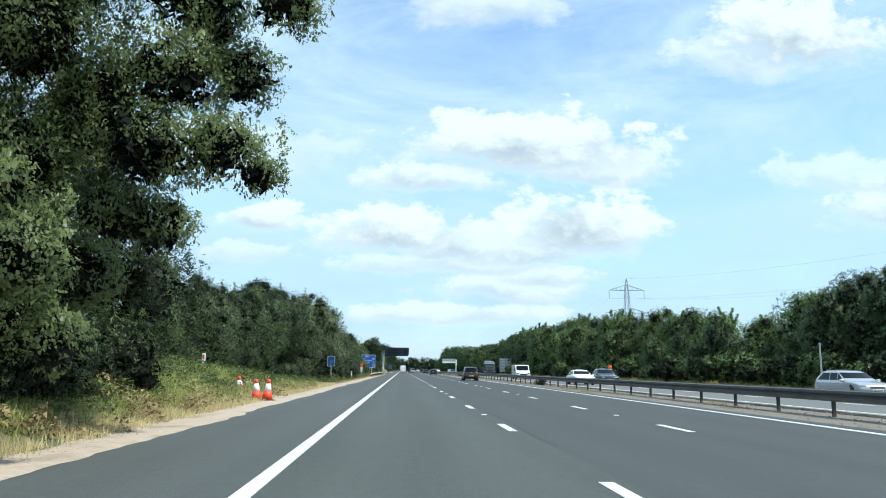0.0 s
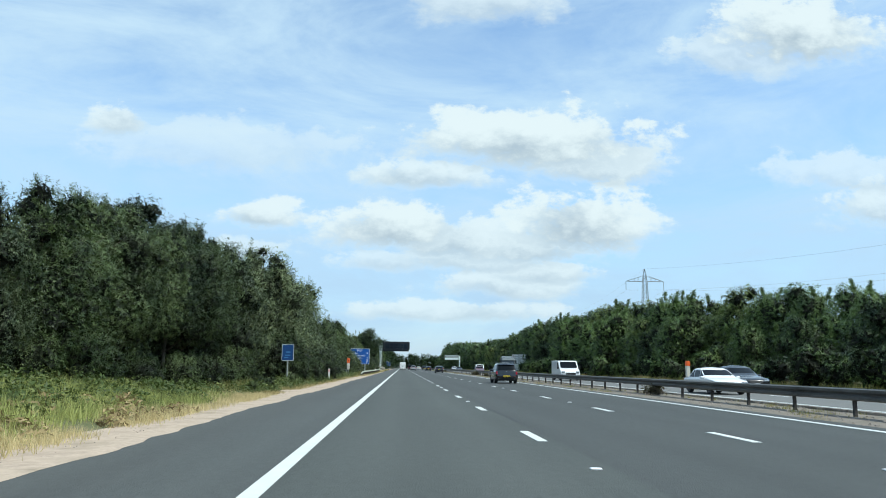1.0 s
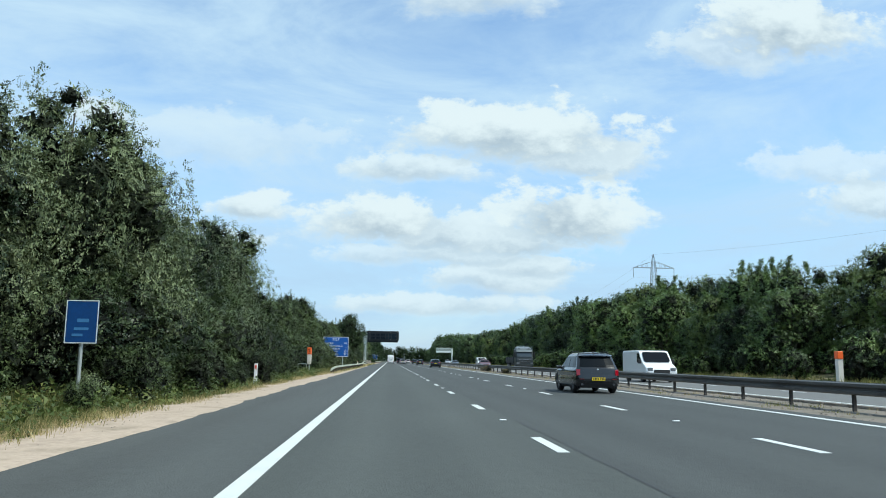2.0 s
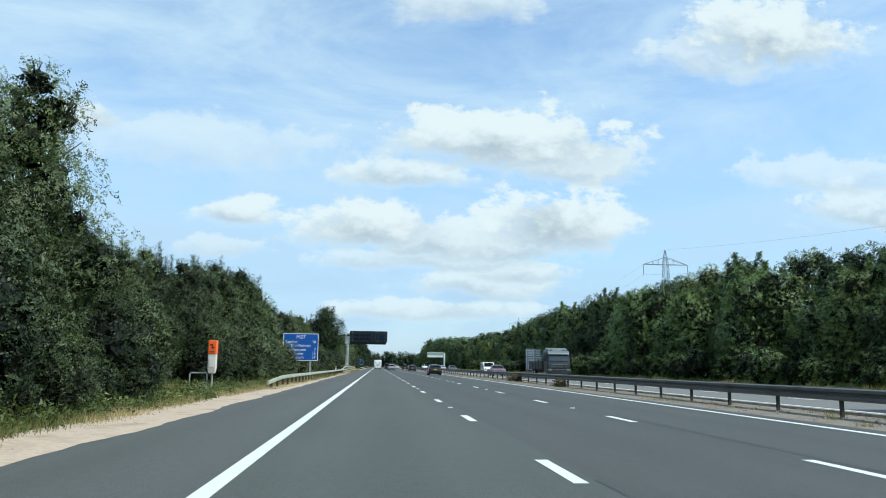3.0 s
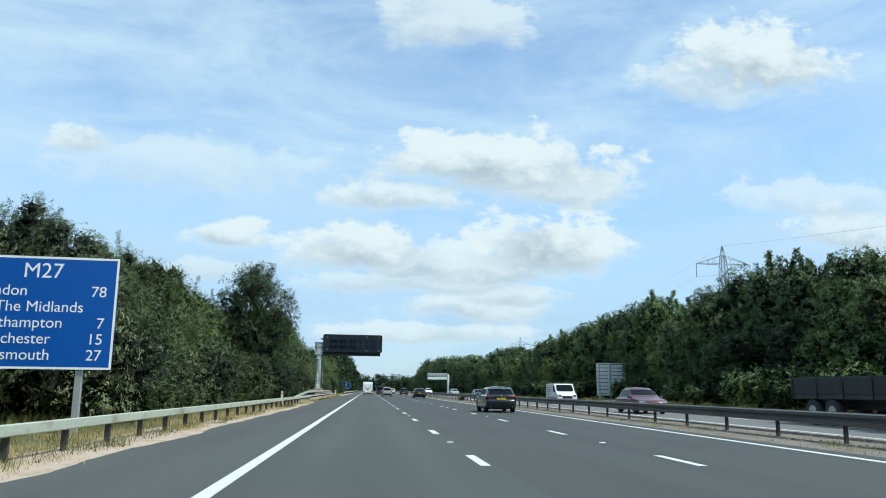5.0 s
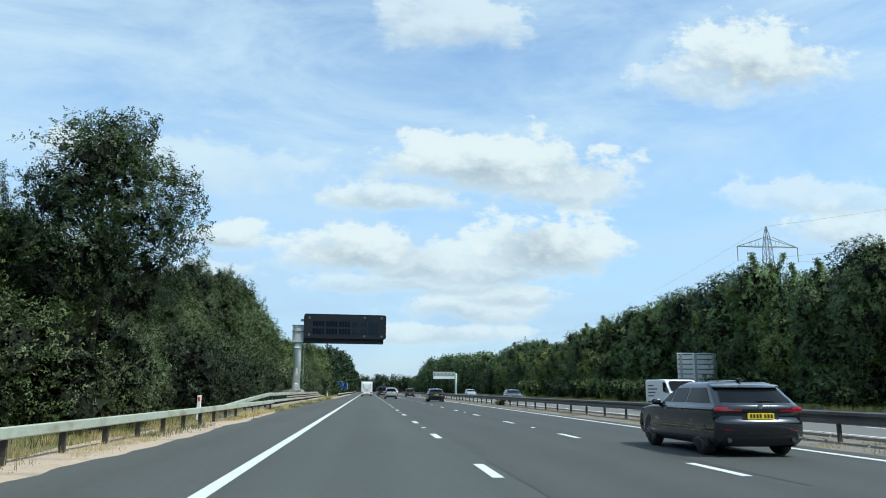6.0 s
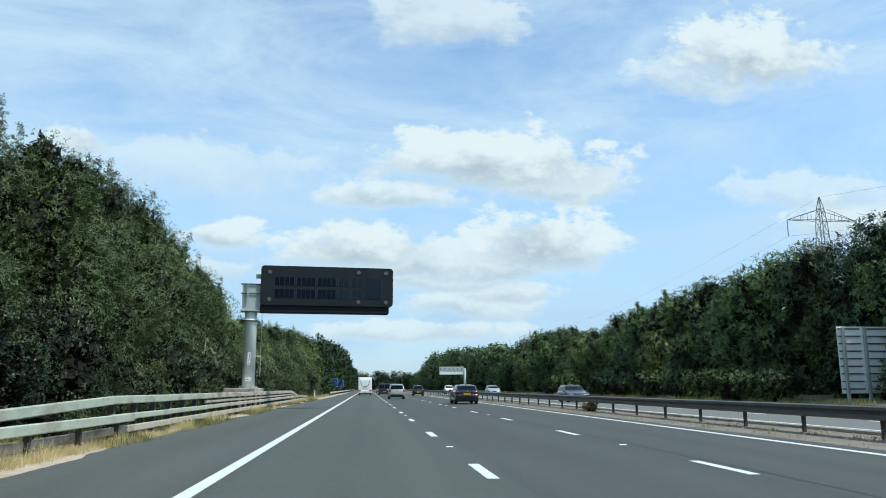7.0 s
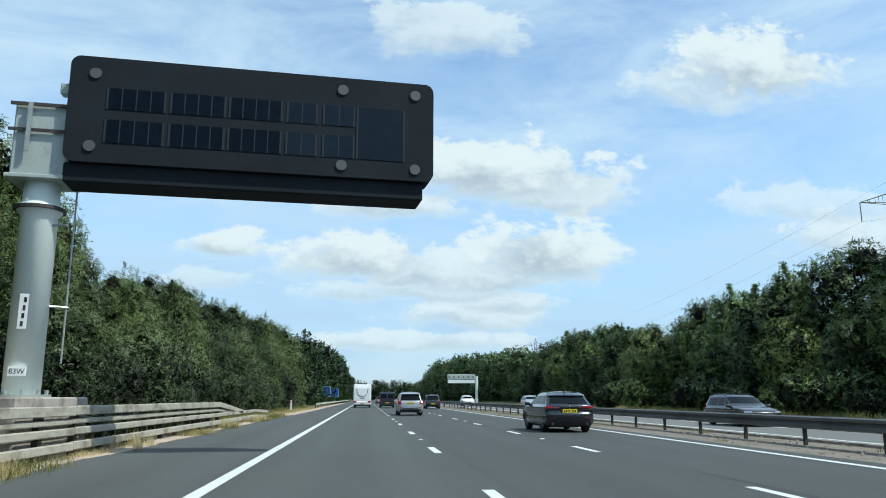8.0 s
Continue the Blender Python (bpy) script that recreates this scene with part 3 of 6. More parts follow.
def trunk_mesh(name, seed, height, girth):
    rng = random.Random(seed)
    bm = tube([(0, 0, -0.2, girth * 1.5), (0, 0, 0.25, girth * 1.05), (0.08, 0.05, height * 0.35, girth * 0.8), (-0.05, 0.1, height * 0.62, girth * 0.5), (0.05, 0, height * 0.88, girth * 0.15)], 8)
    for i in range(6):
        a, z = i * 2.4 + rng.random(), height * (0.2 + 0.085 * i)
        r = height * 0.16
        tube([(0, 0, z, girth * 0.42), (r * 0.45 * math.cos(a), r * 0.45 * math.sin(a), z + r * 0.35, girth * 0.26), (r * math.cos(a), r * math.sin(a), z + r * 0.9, girth * 0.08)], 6, bm)
    return finish(bm, name, BARK, True)


def tree(name, seed, height, radius, leaves, size, mat, label, category="tree", lumps=16, low=0.12, droop=0.0, girth=0.16, open_side=0.5, tips=36, shade_core=40, loose=(0.78, 1.28), lobes=None):
    """A tree of its own at the origin; copies are set out from it."""
    ob = thing(name, (0, 0, 0), label, category)
    part("trunk", trunk_mesh("trunk", seed, height, girth), BARK, ob, "grey-brown bark")
    part("crown", crown_mesh("crown", seed, height, radius, leaves, size, mat, lumps, low, droop, open_side, tips, shade_core, loose, lobes), mat, ob)
    return ob


def plant(kind, x, y, z, turn, scale, group, tall=1.0):
    m = Matrix.Translation((x, y, z)) @ Matrix.Rotation(turn, 4, "Z")
    ob = copy_thing(kind, m)
    ob.matrix_basis = m @ Matrix.Diagonal((scale, scale, scale * tall, 1))
    ob["group"] = group
    return ob


def drop_master(ob):
    for o in (*ob.children_recursive, ob):
        bpy.data.objects.remove(o)


def profile(table, y):
    ys = [a for a, _ in table]
    return float(np.interp(y, ys, [b for _, b in table]))


rng = random.Random(7)
near_kinds = [
    tree("tree", 11, 10.0, 3.1, 11500, 0.27, LEAF_DARK, "dense dark green deciduous tree beside the motorway", lumps=24, low=0.07),
    tree("tree", 12, 10.0, 2.9, 11500, 0.31, LEAF_GREY, "grey-green willow with upright leafy shoots beside the motorway", lumps=24, low=0.07, droop=0.12, tips=60),
    tree("tree", 13, 10.0, 3.2, 11500, 0.27, LEAF_MID, "full green deciduous tree beside the motorway", lumps=24, low=0.07),
]
high_kind = tree("tree", 16, 10.0, 3.2, 11500, 0.27, LEAF_DARK, "dark overhanging tree with a shaded bare foot", lumps=22, low=0.33)
back_kinds = [
    tree("tree", 14, 10.0, 3.2, 2200, 0.57, WOOD_DARK, "green tree in the second row behind the verge", lumps=18, low=0.2),
    tree("tree", 15, 10.0, 3.2, 2200, 0.57, WOOD_MID, "leafy tree in the second row behind the verge", lumps=18, low=0.2),
]
right_kinds = [
    tree("tree", 21, 10.0, 3.7, 5200, 0.42, WOOD_MID, "full-leaved green tree in the roadside wood", lumps=11, low=0.06, tips=8, open_side=0.3, shade_core=85, loose=(0.88, 1.12)),
    tree("tree", 22, 10.0, 3.3, 5200, 0.42, WOOD_DARK, "dark green tree in the roadside wood", lumps=10, low=0.06, tips=10, open_side=0.3, shade_core=85, loose=(0.86, 1.14)),
    tree("tree", 23, 10.0, 4.1, 5200, 0.42, WOOD_MID, "broad round-headed tree in the roadside wood", lumps=12, low=0.06, tips=6, open_side=0.3, shade_core=85, loose=(0.9, 1.1)),
    tree("tree", 24, 10.0, 3.5, 5200, 0.42, WOOD_LIGHT, "pale yellow-green tree in the roadside wood", lumps=10, low=0.06, tips=10, open_side=0.3, shade_core=70, loose=(0.88, 1.12)),
]
bush_kinds = [
    tree("bush", 41, 3.0, 1.6, 2600, 0.20, LEAF_DARK, "low dark green roadside bush", "bush", 10, 0.06, girth=0.05, tips=16),
    tree("bush", 42, 3.0, 1.5, 2600, 0.22, LEAF_GREY, "low grey-green willowy roadside bush", "bush", 10, 0.06, 0.15, girth=0.05, tips=24),
]
verge_bush = tree("bush", 43, 3.0, 1.7, 700, 0.40, WOOD_MID, "low green bush along the far verge", "bush", 9, 0.06, girth=0.05, tips=14)
LEFT_TOP = [(20, 4.6), (35, 5.2), (41, 5.0), (45, 5.2), (51, 5.8), (56, 6.9), (62, 8.2), (74, 8.8), (88, 9.4), (95, 7.8), (106, 6.8), (112, 6.4), (121, 6.2), (126, 6.4), (138, 7.5), (147, 8.0), (151, 6.8), (156, 6.4), (162, 6.6), (176, 6.9), (188, 7.2), (200, 7.0),
            (215, 7.0), (222, 8.4), (227, 9.4), (232, 9.3), (238, 10.2), (243, 9.6), (252, 9.0), (258, 8.7), (266, 6.8), (284, 7.8), (310, 9.0), (345, 10.8), (420, 14.2), (495, 16.8), (560, 14.0)]
RIGHT_TOP = [(30, 9.2), (62, 11.4), (69, 10.9), (78, 9.0), (86, 8.0), (92, 8.2), (101, 10.0), (112, 11.6), (125, 11.8), (140, 12.0), (150, 13.0), (172, 13.9), (192, 14.6), (209, 14.7), (225, 14.2), (240, 13.9), (250, 15.0), (262, 15.4), (275, 14.6),
             (295, 14.5), (307, 13.6), (322, 12.3), (335, 11.2), (347, 13.2), (362, 15.8), (376, 15.2), (390, 13.2), (420, 13.4), (460, 15.0), (505, 17.0), (570, 18.5), (620, 17.5), (700, 14.0), (800, 11.0)]
y = 33.0
while y < 330:
    h = profile(LEFT_TOP, y) * rng.uniform(0.95, 1.07)
    kind = near_kinds[rng.choice((0, 0, 1, 2) if y < 185 else (0, 2, 0, 2))]
    kind = high_kind if 57 < y < 73 else kind
    back_off = 1.8 if 156 < y < 169 else 1.1 if 56 < y < 79 else 1.0 if 118 < y < 127 else 0.0
    plant(kind, -12.8 - back_off + rng.uniform(-0.7, 0.6), y, left_height(-13, y) - 0.1, rng.uniform(-0.7, 0.7), h / 10, "trees along the left verge")
    if rng.random() < 0.7:
        plant(rng.choice(back_kinds), -17.0 + rng.uniform(-0.8, 0.8), y + 1.5, 0.0, rng.uniform(-0.7, 0.7), h / 10 * rng.uniform(0.85, 1.04), "trees along the left verge")
    y += rng.uniform(2.7, 3.6) * (0.75 + 0.03 * h)
y = 30.0
while y < 330:
    if 57 < y < 71:
        pass
    elif not (154 < y < 170 or 116 < y < 127):
        s = rng.uniform(0.6, 1.35) * (0.6 if y < 60 else 1.0)
        shy = 56 < y < 79
        s = min(s, 0.75) if shy else s
        plant(bush_kinds[rng.random() < 0.35], -10.7 - 0.9 * shy - (1.7 if y < 57 else 0.0) + rng.uniform(-0.5, 0.25), y, left_height(-11.0, y) - 0.05, rng.uniform(-0.7, 0.7), s, "bushes along the left verge")
    else:
        plant(bush_kinds[0], -13.4 + rng.uniform(-0.3, 0.3), y, left_height(-12.6, y) - 0.05, rng.uniform(-0.7, 0.7), 0.8, "bushes along the left verge")
    y += rng.uniform(1.7, 2.7)
y = 44.0
while y < 400:
    h = profile(RIGHT_TOP, y) * rng.uniform(0.86, 1.01)
    plant(rng.choice(right_kinds), 39.0 + rng.uniform(-1.5, 1.5), y, 0.3, math.pi + rng.uniform(-0.7, 0.7), h / 10, "trees of the roadside wood")
    y += rng.uniform(4.4, 6.2)
y = 46.0
while y < 400:
    h = profile(RIGHT_TOP, y) * rng.uniform(0.34, 0.80)
    near = 3.4 if 238 < y < 272 else 0.0
    plant(rng.choice(right_kinds), 34.4 + rng.uniform(-1.8, 1.4) + near, y, 0.2, math.pi + rng.uniform(-0.7, 0.7), h / 10 * 1.05, "trees of the roadside wood", rng.uniform(0.85, 1.05))
    y += rng.uniform(2.8, 8.0)
y = 40.0
while y < 330:
    x = 29.6 + rng.uniform(-1.4, 1.5) + (4.6 if 228 < y < 256 else 0)
    plant(verge_bush, x, y, 0.05, rng.uniform(0, 6.28), rng.uniform(0.5, 1.2), "bushes along the far verge")
    y += rng.uniform(1.8, 4.5)
y = 63.0
while y < 113:
    x = rng.uniform(-9.7, -8.5)
    plant(bush_kinds[rng.random() < 0.3], x, y, left_height(x, y) - 0.05, rng.uniform(0, 6.28), rng.uniform(0.25, 0.62) * (0.5 if y < 79 else 1.0), "bushes along the left verge")
    y += rng.uniform(1.0, 2.0)
for k in range(26):
    y = 9.0 + 0.5 * k
    x = rng.uniform(-11.6, -9.2)
    plant(bush_kinds[0], x, y, left_height(x, y) - 0.05, rng.uniform(0, 6.28), rng.uniform(0.35, 0.75), "bushes along the left verge")
for k in range(26):
    plant(bush_kinds[0], -15.4 - 1.1 * (k % 2) + rng.uniform(-0.4, 0.4), 50.0 + 1.3 * k, 0.1, rng.uniform(0, 6.28), rng.uniform(1.0, 1.35), "bushes along the left verge")
for k in range(12):
    y, x = 58.0 + 1.25 * k, rng.uniform(-12.2, -11.2)
    plant(bush_kinds[0], x, y, left_height(x, y) - 0.05, rng.uniform(0, 6.28), rng.uniform(0.35, 0.6), "bushes along the left verge")
for k in range(38):
    y, x = 221.0 + 1.25 * k, rng.uniform(-9.1, -8.6)
    if not 246.0 < y < 251.0:
        plant(bush_kinds[0], x, y, left_height(x, y) - 0.05, rng.uniform(0, 6.28), rng.uniform(0.26, 0.40), "bushes along the left verge")
for x, y, h in ((-15.6, 160.5, 8.1), (-15.4, 165.0, 8.9), (-15.4, 170.5, 8.6), (-15.2, 177.0, 8.4), (-14.4, 186.0, 7.5), (-14.4, 191.5, 7.6), (-14.4, 197.0, 7.4), (-14.4, 203.5, 7.6), (-14.4, 210.0, 7.3)):
    plant(near_kinds[0 if y < 190 else 2], x, y, 0.1, rng.uniform(-0.7, 0.7), h / 10, "trees along the left verge")
for x, y, h, k in ((-13.3, 105.5, 10.0, 1), (-13.0, 111.5, 10.2, 0)):
    plant(near_kinds[k], x, y, 0.1, rng.uniform(-0.7, 0.7), h / 10, "trees along the left verge")
boughs = random.Random(5)
WILLOW_LOBES = [((1.2, -2.0, 2.6), 0.9), ((2.9, -3.0, 2.2), 0.6), ((2.3, -3.2, 1.5), 0.55), ((3.2, -2.6, 1.2), 0.45), ((2.6, -3.1, 3.0), 0.5), ((-0.4, -1.6, 8.2), 1.7), ((1.4, -0.4, 6.2), 1.4), ((2.9, 0.5, 9.6), 1.5), ((1.4, -0.6, 9.2), 1.7), ((-0.6, 0.2, 9.9), 1.9), ((5.3, 0.7, 7.4), 0.75), ((4.7, 0.8, 8.3), 0.95), ((3.6, 1.2, 7.5), 1.15), ((2.2, -0.5, 7.4), 1.3), ((4.4, 1.4, 6.3), 0.8), ((3.4, 0.6, 5.9), 0.95), ((4.2, 0.9, 4.7), 0.85), ((4.9, 1.1, 4.3), 0.5),
                ((3.2, 0.3, 4.5), 1.0), ((2.2, 0.8, 5.4), 1.2), ((0.6, -1.0, 6.6), 1.5), ((-0.8, -1.4, 5.2), 1.4), ((1.0, 0.4, 4.4), 1.25), ((3.3, 0.9, 3.3), 0.7), ((2.5, 0.8, 3.5), 0.8), ((-1.0, -2.2, 3.2), 1.1), ((0.4, -1.4, 3.4), 0.9), ((-0.2, -2.4, 2.2), 0.8),
                ((1.5, 1.6, 2.6), 1.0), ((0.7, 1.2, 1.6), 0.95), ((-0.6, 0.6, 1.5), 1.2), ((-2.2, -1.0, 7.0), 1.8), ((-2.6, 0.5, 4.2), 1.9)]
willow = tree("tree", 51, 11.5, 4.7, 100000, 0.175, WILLOW, "tall spreading tree overhanging the hard shoulder", droop=0.06, girth=0.30, open_side=0.3, tips=150, shade_core=60, loose=(0.72, 1.22),
              lobes=[(np.array(c), np.array((r, r, r * boughs.uniform(0.75, 1.0)))) for c, r in WILLOW_LOBES])
willow.matrix_basis = pose(-9.75, 12.2, 0.3)
ivy = tree("tree", 53, 8.0, 2.9, 13000, 0.24, LEAF_DARK, "dark ivy-clad tree in deep shade on the bank", lumps=24, low=0.04, girth=0.25, tips=40)
ivy.matrix_basis = pose(-11.6, 20.5, 0.5)
for x, y, k in ((-10.0, 195.8, 1.1), (-9.5, 197.6, 0.8), (-9.7, 200.2, 1.0)):
    plant(bush_kinds[0], x, y, 0.0, rng.uniform(0, 6.28), k, "bushes along the left verge")
slender = tree("tree", 52, 9.5, 2.5, 10000, 0.28, LEAF_MID, "tall slender tree with a loose open crown", lumps=15, low=0.36, girth=0.15, shade_core=14)
slender.matrix_basis = pose(-9.9, 198.5, 0.2)


def far_wood(name, seed, places, label):
    """Trees too far off to count, in one sheet of crowns."""
    r = np.random.default_rng(seed)
    out, slot, way = [], [], []
    for x, y, h in places:
        n, lumps = 1100, 9
        ang = r.uniform(0, math.tau, lumps)
        at = np.stack((np.cos(ang) * h * 0.18, np.sin(ang) * h * 0.18, h * np.linspace(0.12, 0.80, lumps)), 1)
        k = r.integers(0, lumps, n)
        d = r.normal(size=(n, 3))
        d /= np.linalg.norm(d, axis=1)[:, None]
        c = np.array((x, y, 0)) + at[k] + d * h * 0.19 * r.uniform(0.7, 1.15, n)[:, None]
        c[:, 2] = np.maximum(c[:, 2], 0.2)
        a = r.normal(size=(n, 3))
        a /= np.linalg.norm(a, axis=1)[:, None]
        b = np.cross(a, d + r.normal(size=(n, 3)) * 0.4)
        b /= np.linalg.norm(b, axis=1)[:, None]
        s = r.uniform(0.25, 0.55, n)[:, None] * h / 12
        leaf = np.stack((c - a * s - b * s * 0.6, c + b * s * 0.6, c + a * s), 1)
        way.append(towards(leaf, d, 0.7))
        out.append(leaf)
        # near-black core faces: inner shade of the far crowns painted in
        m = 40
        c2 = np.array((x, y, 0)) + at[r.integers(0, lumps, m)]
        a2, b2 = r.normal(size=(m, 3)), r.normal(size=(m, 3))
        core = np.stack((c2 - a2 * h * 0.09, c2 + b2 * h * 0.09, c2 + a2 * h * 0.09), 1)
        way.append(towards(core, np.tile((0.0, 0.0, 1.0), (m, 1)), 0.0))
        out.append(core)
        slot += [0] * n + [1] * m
    return structure(name, loose_mesh(name, np.concatenate(out), [FAR_MID if seed % 2 else FAR_DARK, INNER_SHADE], slot, np.concatenate(way)), FAR_MID, label, "trees", "stuff")


far_left = [(-13.5 - 4 * (i % 2) + rng.uniform(-1, 0.8), 332 + 2.6 * i, profile(LEFT_TOP, 332 + 2.6 * i) * rng.uniform(0.85, 1.06)) for i in range(170)]
far_wood("far_wood", 61, far_left, "distant green trees lining the verge")
far_right = [(35.5 + 5 * (i % 2) + rng.uniform(-1.5, 1.5), 402 + 2.7 * i, profile(RIGHT_TOP, 402 + 2.7 * i) * rng.uniform(0.85, 1.05)) for i in range(190)]
far_wood("far_wood", 62, far_right, "distant green trees of the roadside wood")
far_wood("far_wood", 63, [(-150 + 2.6 * i, 800 + rng.uniform(-20, 20), rng.uniform(10, 15)) for i in range(130)], "hazy trees closing the far end of the road")
for k in (high_kind, *near_kinds, *back_kinds, *right_kinds, *bush_kinds, verge_bush):
    drop_master(k)


def grass(name, seed, count, x0, x1, y0, y1, tall_, mat, label, bare=-0.15, broad=1.0, loose=0.16):
    """Blades in tufts over a strip of the verge."""
    g = np.random.default_rng(seed)
    tufts = count // 14
    tx, ty = g.uniform(x0, x1, tufts), g.uniform(y0, y1, tufts)
    keep = np.array([noise.noise((a * 0.5, b * 0.22, seed)) > bare for a, b in zip(tx, ty)])
    tx, ty = tx[keep], ty[keep]
    k = g.integers(0, len(tx), count)
    x, y = tx[k] + g.normal(0, loose, count), ty[k] + g.normal(0, loose * 1.3, count)
    z = np.array([left_height(a, b) for a, b in zip(x, y)]) if x0 < 0 else np.where(x > 26, 0.02 + 0.01 * (x - 26), -0.02)
    h = tall_ * g.uniform(0.4, 1.15, count)
    a = g.uniform(0, math.tau, count)
    w = (0.004 + 0.006 * g.random(count)) * broad
    side = np.stack((np.cos(a) * w, np.sin(a) * w, np.zeros(count)), 1)
    foot = np.stack((x, y, z - 0.03), 1)
    lean = np.stack((g.normal(0, 0.28, count) * h, g.normal(0, 0.28, count) * h, h), 1)
    q = np.stack((foot - side, foot + side, foot + lean), 1)
    return structure(name, loose_mesh(name, q, [mat]), mat, label, "grass", "stuff")


grass("rough_grass", 17, 24000, -9.2, -7.8, 62, 150, 0.26, GREEN_GRASS, "dull green weeds at the foot of the hedge", -0.2)
grass("dry_grass", 3, 26000, -8.5, -7.6, 55, 150, 0.20, DRY_GRASS, "straw-yellow dry grass along the verge")
grass("dry_grass", 4, 50000, -8.9, -7.6, 150, 330, 0.22, DRY_GRASS, "straw-yellow dry grass below the barrier")
grass("dry_grass", 7, 56000, -9.3, -7.5, 7, 60, 0.24, DRY_GRASS, "short straw-yellow dry grass at the foot of the bank")
grass("bank_grass", 8, 60000, -12.0, -8.2, 12, 56, 0.38, PALE_GRASS, "tall rough pale green grass and weeds on the bank", -0.6, 1.5)
grass("dry_grass", 9, 38000, -7.62, -7.05, 206, 292, 0.17, DRY_GRASS, "tufts of dry grass at the foot of the rail fence", 0.02, 0.6, 0.10)
grass("dry_grass", 16, 5000, -7.6, -7.0, 206, 292, 0.42, DRY_GRASS, "tall dry weeds at the foot of the rail fence", 0.12, 0.6, 0.05)
grass("dry_grass", 14, 12000, -7.55, -6.9, 126, 216, 0.15, DRY_GRASS, "dry tufts below the crash barrier", 0.0)
grass("rough_grass", 15, 5000, -7.6, -7.0, 126, 216, 0.24, GREEN_GRASS, "green weeds below the crash barrier", 0.0)
grass("rough_grass", 10, 8000, -7.6, -6.95, 206, 285, 0.28, GREEN_GRASS, "green weeds at the foot of the rail fence", 0.0)
grass("rough_grass", 5, 66000, -12.5, -8.3, 50, 330, 0.40, GREEN_GRASS, "rough green grass and weeds below the trees", -0.3, 1.4)
grass("reserve_weeds", 6, 9000, 8.3, 11.4, 20, 340, 0.16, GREEN_GRASS, "scattered weeds in the central reservation", 0.05, 1.3, 0.12)
grass("reserve_weeds", 11, 9000, 8.2, 11.4, 20, 340, 0.14, DRY_GRASS, "scattered dry weeds in the central reservation", 0.0, 1.3, 0.14)
grass("far_verge_grass", 12, 16000, 26.1, 30.5, 30, 380, 0.45, GREEN_GRASS, "tall rough grass along the far verge", -0.05, 4.0, 0.3)
grass("far_verge_grass", 13, 1800, 26.1, 28.5, 30, 380, 0.5, DRY_GRASS, "tall yellow grass along the far verge", 0.22, 4.0, 0.3)

def weeds(name, seed, mounds, leaves, x0, x1, y0, y1, mat, label):
    """Low mounds of brambles, docks and nettles: small leaves over each mound."""
    g = np.random.default_rng(seed)
    mx, my = g.uniform(x0, x1, mounds), g.uniform(y0, y1, mounds)
    mz = np.array([left_height(a, b) for a, b in zip(mx, my)])
    wide, high = g.uniform(0.25, 0.65, mounds), g.uniform(0.18, 0.62, mounds)
    k = g.integers(0, mounds, leaves)
    d = g.normal(size=(leaves, 3))
    d[:, 2] = np.abs(d[:, 2])
    d /= np.linalg.norm(d, axis=1)[:, None]
    r = g.uniform(0.75, 1.15, leaves)
    c = np.stack((mx[k] + d[:, 0] * wide[k] * r, my[k] + d[:, 1] * wide[k] * r, mz[k] - 0.05 + d[:, 2] * high[k] * r), 1)
    a = g.normal(size=(leaves, 3)) * (1, 1, 0.6)
    a /= np.linalg.norm(a, axis=1)[:, None]
    b = np.cross(a, d + g.normal(size=(leaves, 3)) * 0.5)
    b /= np.linalg.norm(b, axis=1)[:, None]
    ln = g.uniform(0.03, 0.075, leaves)[:, None]
    q = np.stack((c - a * ln - b * ln * 0.5, c - a * ln * 0.6 + b * ln * 0.6, c + a * ln), 1)
    return structure(name, loose_mesh(name, q, [mat], None, towards(q, d, 0.5)), mat, label, "weeds", "stuff")


weeds("bank_weeds", 31, 420, 60000, -12.2, -8.7, 14, 58, BRAMBLE, "tangled green brambles and nettles on the bank")
weeds("bank_weeds", 32, 70, 9000, -9.4, -7.7, 12, 50, DEAD_WEED, "withered brown docks and thistles at the foot of the bank")
weeds("verge_weeds", 33, 260, 26000, -9.6, -8.1, 58, 126, BRAMBLE, "low green brambles below the hedge")

# loose stones
def stones(name, seed, count, x0, x1, y0, y1, size, label):
    g = np.random.default_rng(seed)
    c = np.stack((g.uniform(x0, x1, count), g.uniform(y0, y1, count), np.zeros(count)), 1)
    s = (size * g.uniform(0.3, 1.0, count) ** 2)[:, None]
    tip = c + np.stack((g.normal(0, 0.2, count), g.normal(0, 0.2, count), np.ones(count)), 1) * s * 0.7
    a = g.uniform(0, 2.0, count)
    ring = [c + np.stack((np.cos(a + k * 2.1), np.sin(a + k * 2.1), np.zeros(count)), 1) * s * g.uniform(0.7, 1.3, count)[:, None] for k in range(3)]
    tri = np.concatenate([np.stack((ring[i], ring[(i + 1) % 3], tip), 1) for i in range(3)])
    structure(name, loose_mesh(name, tri, [STONE]), STONE, label, "stones", "stuff")


STONE = material("loose_stone", (0.22, 0.19, 0.16), 0.9, vary=0.3, scale=3, fine=20, per_object=0.2)
stones("reserve_stones", 21, 9000, 8.1, 11.5, 15, 300, 0.06, "loose stones and grit in the central reservation")
stones("verge_stones", 22, 9000, -7.9, -6.95, 10, 300, 0.035, "loose stones and grit on the dirt strip")

# tar seams beside the lane lines
SEAM = material("tar_seam", (0.034, 0.035, 0.035), 0.7, vary=0.2)
